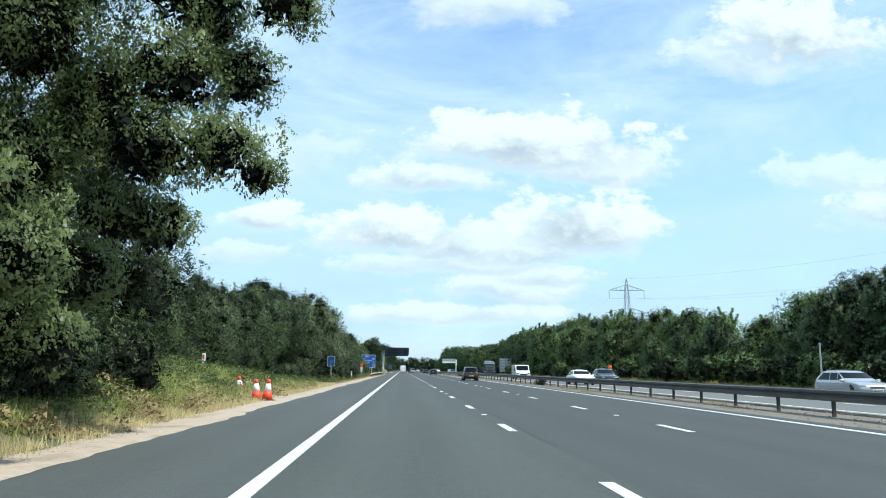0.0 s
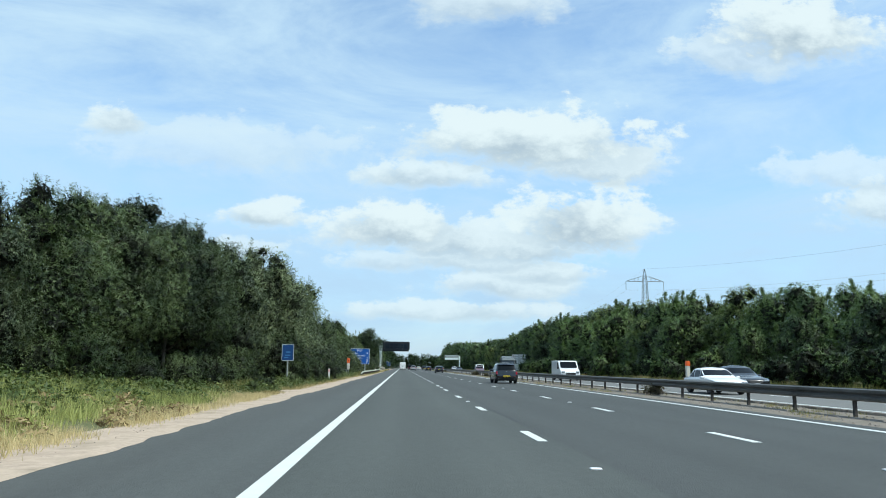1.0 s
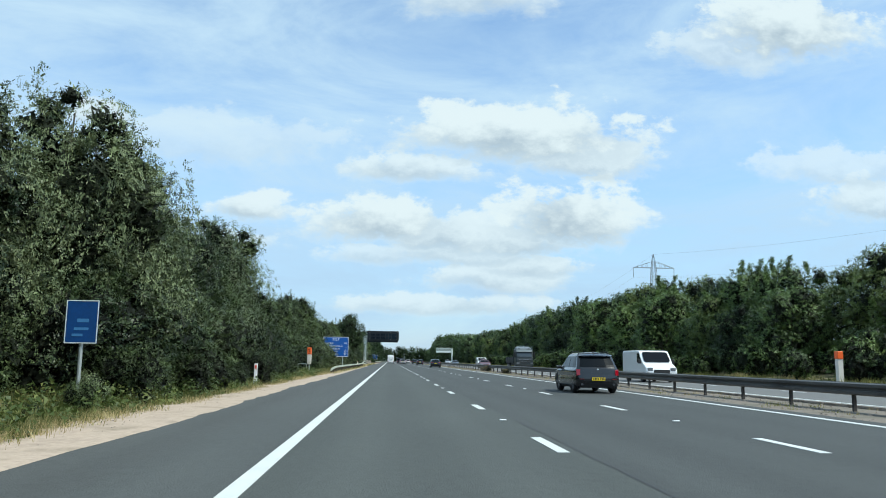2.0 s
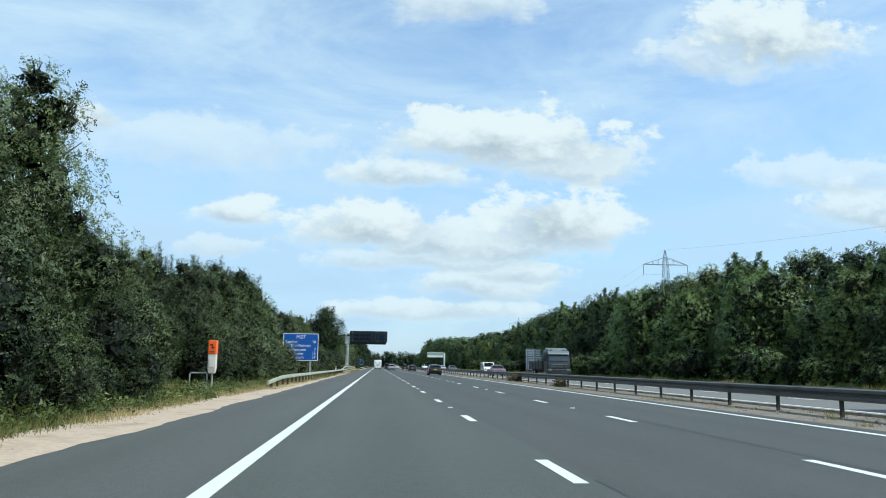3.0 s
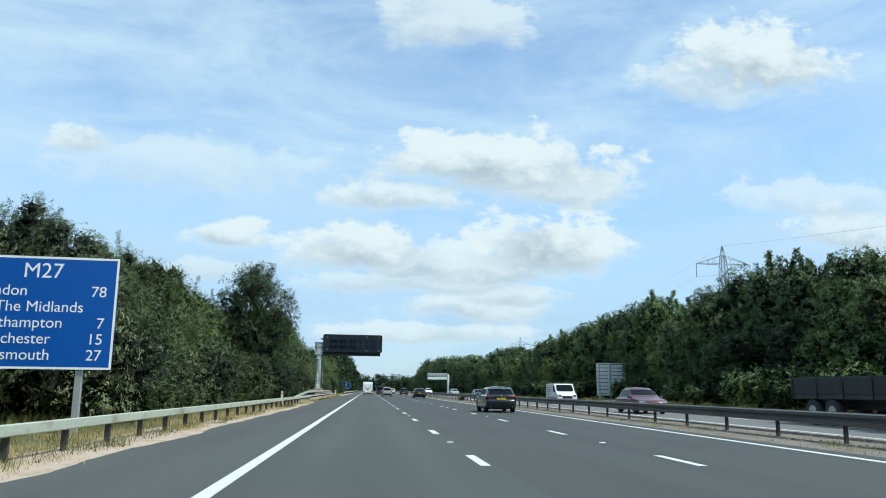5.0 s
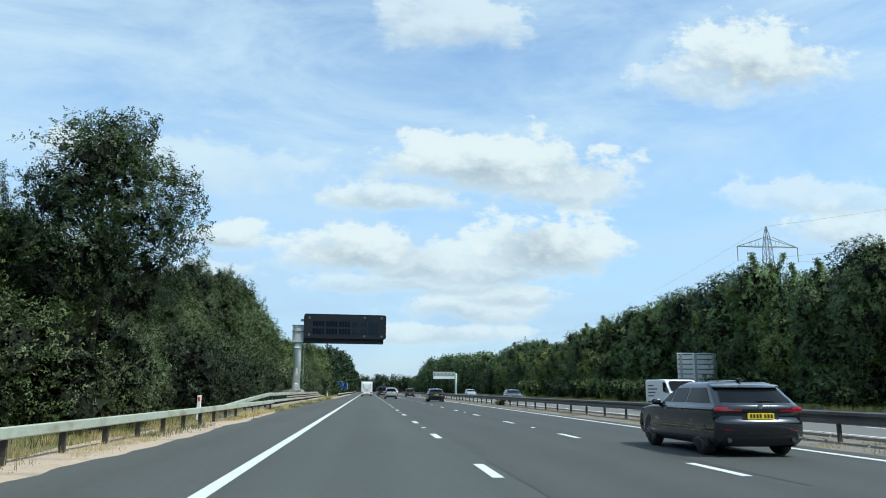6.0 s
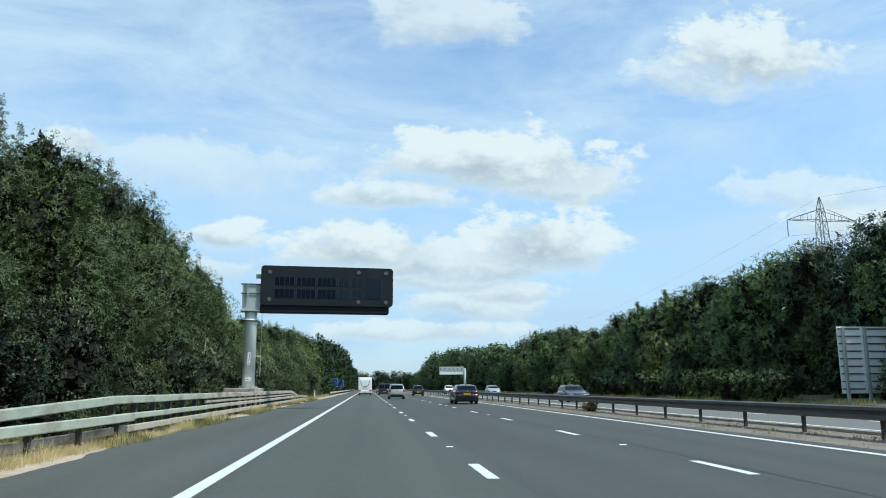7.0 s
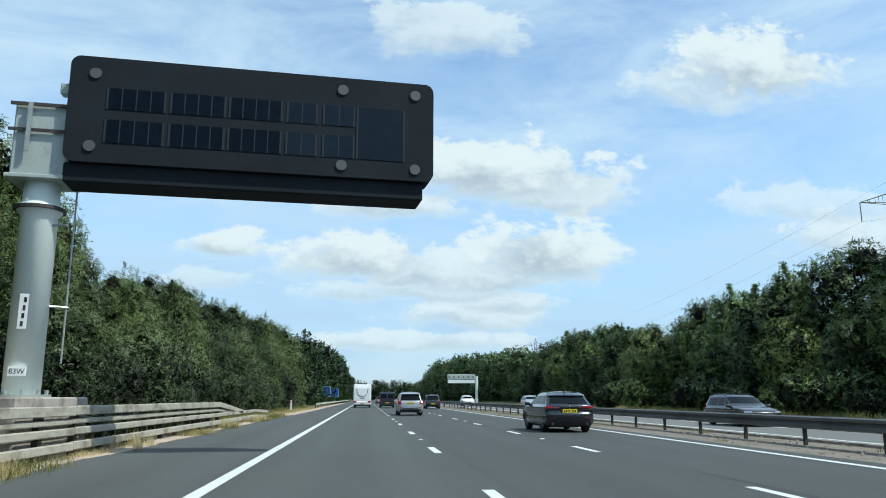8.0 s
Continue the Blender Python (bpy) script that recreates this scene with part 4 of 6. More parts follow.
for name, x, y0, y1 in (("tar_seam", 0.24, 12, 420), ("tar_seam", 3.92, 60, 420)):
    bm = bmesh.new()
    prev = None
    for k in range(int((y1 - y0) / 0.7)):
        y = y0 + 0.7 * k
        c = x + 0.05 * noise.noise((y * 0.3, x, 0)) + 0.03 * noise.noise((y * 1.3, x, 4))
        w = max(0.002, 0.016 + 0.022 * noise.noise((y * 0.25, x, 9)))
        pair = (bm.verts.new((c - w, y, 0.003)), bm.verts.new((c + w, y, 0.003)))
        if prev and noise.noise((y * 0.09, x * 3, 2)) > 0.16:
            bm.faces.new((prev[0], prev[1], pair[1], pair[0]))
        prev = pair
    structure(name, bm, SEAM, "thin dark tar seam along the lane joint", "road marking")

# ------------------------------------------------------------------ barriers
def w_section(x, z0, z1, d, way):
    """The folded section of a steel beam, at x, its face to way (-1 or 1)."""
    h = z1 - z0
    face = [(0.0, 0.0), (d, 0.10), (d, 0.32), (0.15 * d, 0.46), (0.15 * d, 0.54), (d, 0.68), (d, 0.90), (0.0, 1.0)]
    back = [(a - 0.012, b) for a, b in face[::-1]]
    return [(x + way * a, z0 + b * h) for a, b in face + back]


def box_section(x, z0, z1, d, way):
    """A plain box beam with rounded corners."""
    r = 0.02
    return [(x, z0 + r), (x + way * r, z0), (x + way * (d - r), z0), (x + way * d, z0 + r), (x + way * d, z1 - r), (x + way * (d - r), z1), (x + way * r, z1), (x, z1 - r)]


def barrier(name, label, group, x, y0, y1, z0, z1, way, mat, spacing, ramp=0.0, both=False, post_w=0.05, section=w_section):
    """A beam on posts along y; ramp: the length over which its near end rises from the ground."""
    ob = thing(name, (0, 0, 0), label, "crash barrier", group)
    bays = np.arange(y0, y1, 3.2 * 2)
    for a in bays:
        b = min(a + 6.4, y1)
        st = []
        for yy in (a, (a + b) / 2, b + 0.001):
            down = -(1 - min(1.0, (yy - y0) / ramp)) * (z0 - 0.05) * 0.55 if ramp else 0.0
            st.append((yy, 0.0, down))
        part("beam", sweep(section(x, z0, z1, 0.08, way), st), mat, ob)
        if both:
            part("beam", sweep(w_section(x - way * 0.2, z0, z1, 0.08, -way), st), mat, ob)
    off = -way * (0.1 if both else 0.07)
    post = finish(box(-post_w, post_w, -0.035, 0.035, -0.1, z1 - 0.05, 0.006), "post", POST_DARK)
    yy = y0 + (2.0 if ramp else 0.4)
    while yy < y1:
        q = part("post", post, POST_DARK, ob)
        q.location = (x + off, yy, -(1 - min(1.0, (yy - y0) / ramp)) * (z0 - 0.05) * 0.55 if ramp else 0)
        yy += spacing
    return ob


barrier("central_barrier", "long dark grimy double-sided steel central crash barrier", "central barrier runs", 9.85, 8, 345, 0.42, 0.75, -1, RAIL_DARK, 3.2, both=True)
barrier("central_barrier", "distant dark steel central crash barrier", "central barrier runs", 9.85, 345, 900, 0.42, 0.75, -1, RAIL_DARK, 6.4, both=True)
barrier("verge_barrier", "pale weathered steel crash barrier on dark posts along the verge", "verge barriers", -7.5, 126.5, 223, 0.42, 0.615, 1, RAIL_GREEN, 2.4, ramp=5.5, post_w=0.06, section=box_section)
barrier("verge_barrier", "distant pale steel crash barrier along the verge", "verge barriers", -7.5, 326, 560, 0.39, 0.63, 1, RAIL_GREEN, 3.2, section=box_section)

kerb = thing("drain_channel", (0, 0, 0), "low dark drainage kerb in the central reservation", "kerb")
for a in np.arange(10.0, 340.0, 6.0):
    part("kerb_unit", box(10.95, 11.07, a + 0.02, a + 5.98, -0.08, 0.07, 0.01), CONCRETE, kerb)
fence = thing("rail_fence", (0, 0, 0), "four-railed weathered grey fence round the message sign's foot", "crash barrier")
def fence_rail(z0, z1, x, stations, mat):
    part("rail", sweep([(x - 0.05, z0), (x + 0.03, z0), (x + 0.045, z0 + 0.02), (x + 0.045, z1 - 0.02), (x + 0.03, z1), (x - 0.05, z1)], stations), mat, fence)


for z0, z1, x, first in ((0.84, 1.04, -7.66, 222.0), (0.665, 0.77, -7.72, 232.75), (0.45, 0.60, -7.66, 222.0), (0.14, 0.31, -7.66, 222.0)):
    for a in np.arange(first, 265.0, 5.375):
        fence_rail(z0, z1, x, [(a + 0.012, 0, 0.006 * math.sin(a * 7)), (a + 5.363, 0, 0.006 * math.sin(a * 5))], RAIL_GREEN if a < 231 and z0 > 0.4 else RAIL_GREY)
    if z0 > 0.6:
        fence_rail(z0, z1, x, [(265.0, 0, 0), (271.0, 0, -(z0 - 0.45))], RAIL_GREY)
fence_rail(0.84, 1.04, -7.66, [(208.0, 0, -0.44), (215.0, 0, -0.20), (221.99, 0, 0)], RAIL_GREEN)
fence_rail(0.14, 0.31, -7.66, [(207.0, 0, -0.10), (214.4, 0, 0)], RAIL_GREY)
fence_rail(0.14, 0.31, -7.66, [(214.42, 0, 0), (221.99, 0, 0)], RAIL_GREY)
for a in np.arange(265.0, 281.0, 5.375):
    for z0, z1 in ((0.45, 0.60), (0.14, 0.31)):
        part("rail", sweep([(-7.71, z0), (-7.63, z0), (-7.615, z0 + 0.02), (-7.615, z1 - 0.02), (-7.63, z1), (-7.71, z1)], [(a + 0.012, 0, 0.0), (a + 5.363, 0, -0.14 if a > 275 else 0.0)]), RAIL_GREY, fence)
post = finish(box(-0.07, 0.07, -0.09, 0.09, -0.1, 0.98, 0.01), "post", POST_DARK)
for a in np.arange(222.4, 266, 1.79):
    part("post", post, POST_DARK, fence).location = (-7.80, a, 0)

# ------------------------------------------------------------------ message sign
def words(body, x, z, size, y, parent, mat=SIGN_WHITE, align="LEFT", wide=1.0):
    cu = bpy.data.curves.new("lettering", "FONT")
    cu.body, cu.size, cu.align_x, cu.extrude = body, size, align, 0.002
    cu.materials.append(mat)
    ob = new("lettering", cu)
    ob.parent = parent
    ob.matrix_basis = pose(x, y, z, 90, 0, 0) @ Matrix.Diagonal((wide, 1, 1, 1))
    return ob


VX, VY = -8.50, 248.25
vms = thing("message_sign", (VX, VY, 0), "switched-off black cantilever motorway message sign on a pale steel pole", "message sign", turn=6.2)
part("pole", tube([(0, 0, 1.25, 0.355), (0, 0, 4.9, 0.355), (0, 0, 5.02, 0.44), (0, 0, 5.12, 0.44), (0, 0, 5.2, 0.355), (0, 0, 5.72, 0.355)], 28), POLE_PAINT, vms, "pale grey-green painted steel pole", True)
part("flange", tube([(0, 0, 5.03, 0.50), (0, 0, 5.10, 0.50)], 24), POST_DARK, vms, "dark bolted flange")
part("base_plate", tube([(0, 0, 1.20, 0.55), (0, 0, 1.27, 0.55)], 20), GALV, vms)
for k in range(10):
    a = k * math.tau / 10
    part("bolt", tube([(0.48 * math.cos(a), 0.48 * math.sin(a), 1.26, 0.03), (0.48 * math.cos(a), 0.48 * math.sin(a), 1.36, 0.03)], 6), GALV, vms)
part("head_box", box(-0.52, 0.62, -0.5, 0.5, 5.68, 7.20, 0.03), HEAD_GREY, vms)
part("head_flange", box(-0.60, 0.6, -0.54, 0.54, 5.62, 5.70, 0.01), HEAD_GREY, vms)
part("cage_rail", box(-0.60, 0.58, -0.58, -0.54, 6.60, 6.66), POST_DARK, vms)
part("cage_rail", box(-0.60, 0.58, -0.58, -0.54, 7.15, 7.22), POST_DARK, vms)
part("cage_post", box(-0.24, -0.16, -0.64, -0.585, 6.15, 7.20), GALV, vms)
part("ladder", tube([(0.62, 0.25, 1.9, 0.02), (0.62, 0.25, 5.6, 0.02)], 6), GALV, vms)
part("bracket", tube([(0.3, -0.15, 4.72, 0.03), (0.62, -0.2, 4.72, 0.03)], 6), GALV, vms)
part("bracket", tube([(0.3, 0.0, 3.05, 0.03), (0.66, 0.25, 3.05, 0.03)], 6), GALV, vms)
# marks on the pole: a tall label with broken strokes, and a plain plate
plate = part("label_plate", box(-0.085, 0.085, -0.392, -0.386, 2.55, 3.25), SIGN_WHITE, vms)
for k in range(4):
    part("mark", box(-0.03 + 0.01 * k, 0.02 + 0.01 * k, -0.398, -0.393, 2.60 + 0.16 * k, 2.70 + 0.16 * k), BLACK if k % 2 else POST_DARK, plate)
plate = part("label_plate", box(-0.16, 0.16, -0.40, -0.34, 1.63, 1.81), SIGN_WHITE, vms)
words("83W", 0.0, 1.665, 0.15, -0.403, plate, BLACK, "CENTER", 0.95)

X0, X1, Z0, Z1, YF = 0.50, 8.26, 5.98, 8.30, -0.68
face = bmesh.new()
box(X0, X1, YF, YF + 0.75, Z0, Z1, bm=face)
corner = [e for e in face.edges if abs(e.verts[0].co.y - e.verts[1].co.y) > 0.5]
bmesh.ops.bevel(face, geom=corner, offset=0.2, segments=5, affect="EDGES", profile=0.5)
housing = part("housing", face, VMS_BLACK, vms, "matt black display housing")
for z in (6.3, 7.6):
    part("arm", box(0.2, 2.6, -0.20, 0.05, z, z + 0.25, 0.02), HEAD_GREY, vms)
part("under_beam", box(X0, X1 - 0.22, YF + 0.12, YF + 0.95, Z0 - 0.42, Z0 + 0.02, 0.04), VMS_BLACK, vms)


def window(a, b, c, d, bars, glass=VMS_WINDOW):
    w = part("display_window", box(a, b, YF - 0.012, YF + 0.02, c, d), glass, housing, "dark unlit display glass")
    for k in range(bars + 2):
        x = a + (b - a) * k / (bars + 1)
        edge = 0.022 if k in (0, bars + 1) else 0.012
        part("module_edge", box(x - edge, x + edge, YF - 0.016, YF - 0.013, c, d), VMS_BAR, w)


W = X1 - X0
for row, (c, d) in enumerate(((7.15, 7.62), (6.41, 6.92))):
    for a, b, bars in ((0.100, 0.248, 3), (0.264, 0.407, 3), (0.420, 0.562, 3), (0.578, 0.660, 1), (0.680, 0.767, 1)):
        window(X0 + W * a, X0 + W * b, c, d, bars, VMS_REFLECTION if a > 0.5 else VMS_WINDOW)
window(X0 + W * 0.776, X0 + W * 0.912, 6.41, 7.62, 0, VMS_REFLECTION)
for a, z in ((0.065, 7.92), (0.065, 6.32), (0.733, 8.0), (0.733, 6.24), (0.945, 8.0), (0.945, 6.24)):
    x = X0 + W * a
    part("bolt_cap", tube([(x, YF + 0.01, z, 0.12), (x, YF - 0.03, z, 0.12)], 16), BOLT, housing)
foot = structure("sign_foundation", box(-9.6, -7.86, 246.6, 250.2, -0.1, 1.22, 0.03), CONCRETE, "stained concrete foundation block of the message sign", "foundation")

# ------------------------------------------------------------------ road signs
def frame_of(parent, x0, x1, z0, z1, y, w, mat):
    part("border", box(x0, x1, y - 0.003, y, z1 - w, z1), mat, parent)
    part("border", box(x0, x1, y - 0.003, y, z0, z0 + w), mat, parent)
    part("border", box(x0, x0 + w, y - 0.003, y, z0 + w, z1 - w), mat, parent)
    part("border", box(x1 - w, x1, y - 0.003, y, z0 + w, z1 - w), mat, parent)


sign = thing("direction_sign", (-9.88, 166.0, 0), "large blue motorway distance sign with white lettering on two grey posts", "road sign", turn=4)
panel = part("panel", box(-1.74, 1.74, -0.02, 0.02, 1.60, 4.32, 0.012), SIGN_BLUE, sign)
frame_of(panel, -1.74, 1.74, 1.60, 4.32, -0.022, 0.055, SIGN_WHITE)
words("M27", 0.0, 3.80, 0.52, -0.024, panel, align="CENTER")
for i, (town, miles, ind) in enumerate((("London", "78", 0), ("The Midlands", "", 0.45), ("Southampton", "7", 0), ("Winchester", "15", 0), ("Portsmouth", "27", 0))):
    z = 3.36 - 0.385 * i
    words(town, -1.46 + ind, z, 0.37, -0.024, panel)
    if miles:
        words(miles, 1.50, z, 0.37, -0.024, panel, align="RIGHT")
for x in (-1.12, 1.0):
    part("post", box(x - 0.08, x + 0.08, 0.03, 0.17, -0.2, 4.1, 0.01), GALV, sign)

small = thing("services_sign", (-9.36, 77.0, 0), "small blue roadside sign on a thin grey post", "road sign")
panel = part("panel", box(-0.36, 0.36, -0.015, 0.015, 1.5, 2.48, 0.01), SIGN_SHADED, small)
frame_of(panel, -0.36, 0.36, 1.5, 2.48, -0.017, 0.022, SIGN_BACK)
part("symbol", box(-0.10, 0.16, -0.02, -0.017, 1.98, 2.06), SIGN_DIM, panel)
part("symbol", box(-0.16, 0.16, -0.02, -0.017, 1.80, 1.86), SIGN_DIM, panel)
part("symbol", box(-0.20, 0.04, -0.02, -0.017, 1.66, 1.72), SIGN_DIM, panel)
part("post", tube([(0, 0.05, -0.2, 0.045), (0, 0.05, 2.35, 0.045)], 10), GALV, small)

for y, x in ((392.0, -9.6), (430.0, -9.3)):
    far_sign = thing("direction_sign", (x, y, 0), "distant blue motorway sign on a grey post", "road sign")
    panel = part("panel", box(-0.9, 0.9, -0.02, 0.02, 1.5, 3.6, 0.012), SIGN_BLUE, far_sign)
    frame_of(panel, -0.9, 0.9, 1.5, 3.6, -0.022, 0.05, SIGN_WHITE)
    part("post", tube([(0, 0.06, -0.2, 0.06), (0, 0.06, 3.4, 0.06)], 8), GALV, far_sign)

back = thing("sign_back", (31.9, 251.5, 0), "bare ribbed aluminium back of a large sign for oncoming traffic", "road sign")
for a, b in ((-2.1, -0.02), (0.02, 2.1)):
    sheet_part = part("panel", box(a, b, -0.02, 0.02, 0.7, 5.15, 0.01), SIGN_BACK, back)
    for k in range(9):
        z = 0.95 + 0.5 * k
        part("rib", box(a + 0.05, b - 0.45, -0.07, -0.021, z, z + 0.09), RAIL_DARK, sheet_part)
for x in (-1.75, -0.2, 1.75):
    part("post", box(x - 0.09, x + 0.09, -0.26, -0.08, -0.2, 5.1, 0.01), GALV, back)

gantry = thing("cantilever_sign", (28.6, 440.0, 0), "pale back of a cantilever message sign over the opposite carriageway", "message sign")
part("pole", tube([(0, 0, -0.2, 0.4), (0, 0, 7.2, 0.36)], 16), POLE_PAINT, gantry)
part("housing", box(-8.0, -0.4, -0.4, 0.4, 6.3, 7.6, 0.06), HEAD_GREY, gantry, "pale grey ribbed housing")
part("housing", box(-7.9, -0.5, -0.3, 0.35, 5.2, 6.22, 0.06), POLE_PAINT, gantry, "paler lower housing")
for k in range(6):
    part("rib", box(-7.7 + 1.3 * k, -7.4 + 1.3 * k, -0.47, -0.41, 6.7, 7.1), RAIL_DARK, gantry)

phone = thing("emergency_telephone", (-8.55, 118.8, 0.0), "orange-topped weathered white emergency roadside telephone on a thin post", "telephone")
part("post", tube([(0, 0.05, -0.3, 0.04), (0, 0.05, 0.9, 0.04)], 10), GALV, phone)
shaft = bmesh.new()
rows = [[shaft.verts.new((a * w, b * d, z)) for a, b in ((-1, -1), (1, -1), (1, 1), (-1, 1))] for z, w, d in ((0.83, 0.12, 0.11), (1.0, 0.15, 0.14), (1.57, 0.15, 0.15))]
for lo, hi in zip(rows, rows[1:]):
    for k in range(4):
        shaft.faces.new((lo[k], lo[(k + 1) % 4], hi[(k + 1) % 4], hi[k]))
shaft.faces.new(rows[0][::-1])
shaft.faces.new(rows[-1])
bmesh.ops.bevel(shaft, geom=shaft.edges[:], offset=0.02, segments=2, affect="EDGES", profile=0.5)
part("cabinet", shaft, CREAM, phone, "weathered white plastic cabinet")
hood = part("hood", box(-0.16, 0.16, -0.17, 0.17, 1.57, 2.10, 0.03, segments=2), ORANGE, phone, "bright orange hood")
part("symbol", box(-0.07, 0.04, -0.178, -0.171, 1.90, 1.96), BLACK, hood)
part("symbol", box(-0.02, 0.08, -0.178, -0.171, 1.79, 1.86), BLACK, hood)
part("symbol", box(-0.09, 0.09, -0.178, -0.171, 1.65, 1.68), BLACK, hood)
part("door", box(-0.10, 0.10, -0.162, -0.146, 1.08, 1.42, 0.006), CREAM, phone)
hand_rail = thing("guard_rail", (-9.05, 118.9, 0.0), "low bent galvanised tube guard rail beside the telephone", "railing")
part("rail", tube([(-0.35, 0, -0.2, 0.03), (-0.35, 0, 0.80, 0.03), (-0.31, 0, 0.85, 0.03), (0.26, 0, 0.85, 0.03), (0.30, 0, 0.80, 0.03), (0.30, 0, -0.2, 0.03)], 8), GALV, hand_rail, smooth=True)
part("rail", tube([(-0.35, 0, 0.3, 0.025), (0.30, 0, 0.3, 0.025)], 8), GALV, hand_rail)

far_phone = thing("emergency_telephone", (27.4, 108.0, 0), "orange-topped white roadside telephone across the road", "telephone")
part("cabinet", box(-0.19, 0.19, -0.16, 0.18, 0.0, 1.60, 0.03), CREAM, far_phone)
part("hood", box(-0.20, 0.20, -0.2, 0.2, 1.60, 2.1, 0.03), ORANGE, far_phone)


def cone(place, turn, lean):
    c = thing("traffic_cone", place, "orange-red traffic cone with a white band", "traffic cone", "cones on the verge", turn=turn)
    c.matrix_basis = pose(*place, lean, lean * 0.6, turn)
    part("base", box(-0.24, 0.24, -0.24, 0.24, 0.0, 0.05, 0.015), RUBBER, c)
    for z0, z1, mat, name in ((0.05, 0.36, CONE_RED, "cone"), (0.36, 0.64, SIGN_WHITE, "band"), (0.64, 0.80, CONE_RED, "cone")):
        part(name, tube([(0, 0, z0, 0.21 - 0.19 * z0), (0, 0, z1, 0.21 - 0.19 * z1)], 16), mat, c, smooth=True)


cone((-7.72, 29.4, 0.0), 10, -4)
cone((-7.36, 29.6, 0.0), 40, 3)
cone((-8.62, 30.7, 0.10), 70, -3)

post_alone = thing("post", (26.4, 51.0, 0), "tall thin grey steel post beside the opposite carriageway", "post")
part("shaft", tube([(0, 0, -0.2, 0.07), (0, 0, 3.2, 0.06)], 10), GALV, post_alone)
part("cap", tube([(0, 0, 3.2, 0.075), (0, 0, 3.25, 0.05)], 10), GALV, post_alone)


def heap(place, seed, size, label):
    """A heap of dead branches and weeds."""
    r = random.Random(seed)
    h = thing("branch_heap", place, label, "branches", "heaps in the central reservation")
    sticks = bmesh.new()
    for k in range(46):
        a, l = r.uniform(0, 6.28), r.uniform(0.3, 0.9) * size
        x, y = r.gauss(0, 0.28 * size), r.gauss(0, 0.45 * size)
        z = r.uniform(0, 0.25 * size)
        tube([(x, y, z, 0.012), (x + math.cos(a) * l * 0.5, y + math.sin(a) * l * 0.5, z + r.uniform(0.02, 0.3) * size, 0.009), (x + math.cos(a) * l, y + math.sin(a) * l, z + r.uniform(0.0, 0.5) * size, 0.004)], 4, sticks)
    part("branch_tangle", sticks, BARK, h, "bare brown sticks")
    part("dead_leaves", crown_mesh("dead_leaves", seed, 0.6 * size, 0.6 * size, 500, 0.10, DEAD_LEAF, 7, 0.05, 0.0, 0.0, 12, 10), DEAD_LEAF, h, "withered brown-green leaves")


DEAD_LEAF = foliage("withered_leaves", (0.05, 0.045, 0.02), (0.16, 0.14, 0.07), 0.8)
heap((9.5, 152.6, -0.02), 3, 1.25, "heap of cut branches and withered weeds below the barrier")
heap((9.4, 136.4, -0.02), 4, 0.6, "small heap of withered weeds below the barrier")
heap((9.6, 241.5, -0.02), 5, 0.6, "small heap of withered weeds below the barrier")
heap((9.7, 66.0, -0.02), 6, 0.7, "small heap of withered weeds below the barrier")


def marker(place):
    m = thing("marker_post", place, "short white plastic marker post with a red reflector", "marker post", "marker posts")
    part("post", box(-0.075, 0.075, -0.045, 0.045, -0.1, 0.96, 0.012), SIGN_WHITE, m)
    part("reflector", box(-0.045, 0.045, -0.051, -0.046, 0.72, 0.88), CONE_RED, m)


for y in (35.0, 95.0, 207.0, 305.0):
    x = -11.2 if y < 40 else -8.5
    marker((x, y, left_height(x, y) - (0.2 if y < 40 else 0.0)))

# ------------------------------------------------------------------ pylons and wires
def beam_between(bm, a, b, r):
    tube([(*a, r), (*b, r)], 4, bm)


def pylon(place, height, turn, label):
    """A lattice tower with one wide lower and one upper arm pair."""
    ob = thing("pylon", place, label, "pylon", "power line", turn=turn)
    bm = bmesh.new()
    levels = [(0, 4.0), (8, 3.2), (15, 2.5), (21, 1.95), (26, 1.6), (30.5, 1.35), (34.5, 1.2), (38.5, 1.05), (42.0, 0.9), (45, 0.6), (48, 0.08)]
    k = height / 48
    for (z0, w0), (z1, w1) in zip(levels, levels[1:]):
        c0 = [(sx * w0 * k, sy * w0 * k, z0 * k) for sx, sy in ((-1, -1), (1, -1), (1, 1), (-1, 1))]
        c1 = [(sx * w1 * k, sy * w1 * k, z1 * k) for sx, sy in ((-1, -1), (1, -1), (1, 1), (-1, 1))]
        for i in range(4):
            j = (i + 1) % 4
            beam_between(bm, c0[i], c1[i], 0.10)
            beam_between(bm, c0[i], c1[j], 0.05)
            beam_between(bm, c0[j], c1[i], 0.05)
            beam_between(bm, c1[i], c1[j], 0.05)
    part("tower", bm, LATTICE, ob)
    for z, reach in ((42.0, 9.0), (30.5, 11.0)):
        for s in (-1, 1):
            arm = bmesh.new()
            tip = (s * reach * k, 0, z * k)
            w = 1.1 * k
            for sy in (-1, 1):
                beam_between(arm, (s * w, sy * w, z * k), tip, 0.10)
                beam_between(arm, (s * w, sy * w, (z + 2.6) * k), tip, 0.09)
            for f in (0.25, 0.5, 0.75):
                for sy in (-1, 1):
                    lo = (s * (w + (reach * k - w) * f), sy * w * (1 - f), z * k)
                    hi = (s * (w + (reach * k - w) * f), sy * w * (1 - f), (z + 2.6 * (1 - f)) * k)
                    beam_between(arm, lo, hi, 0.06)
            a = part("arm", arm, LATTICE, ob)
            part("insulator", tube([(tip[0], 0, tip[2], 0.12), (tip[0], 0, tip[2] - 4.2 * k, 0.12)], 6), LATTICE, a)
    return ob


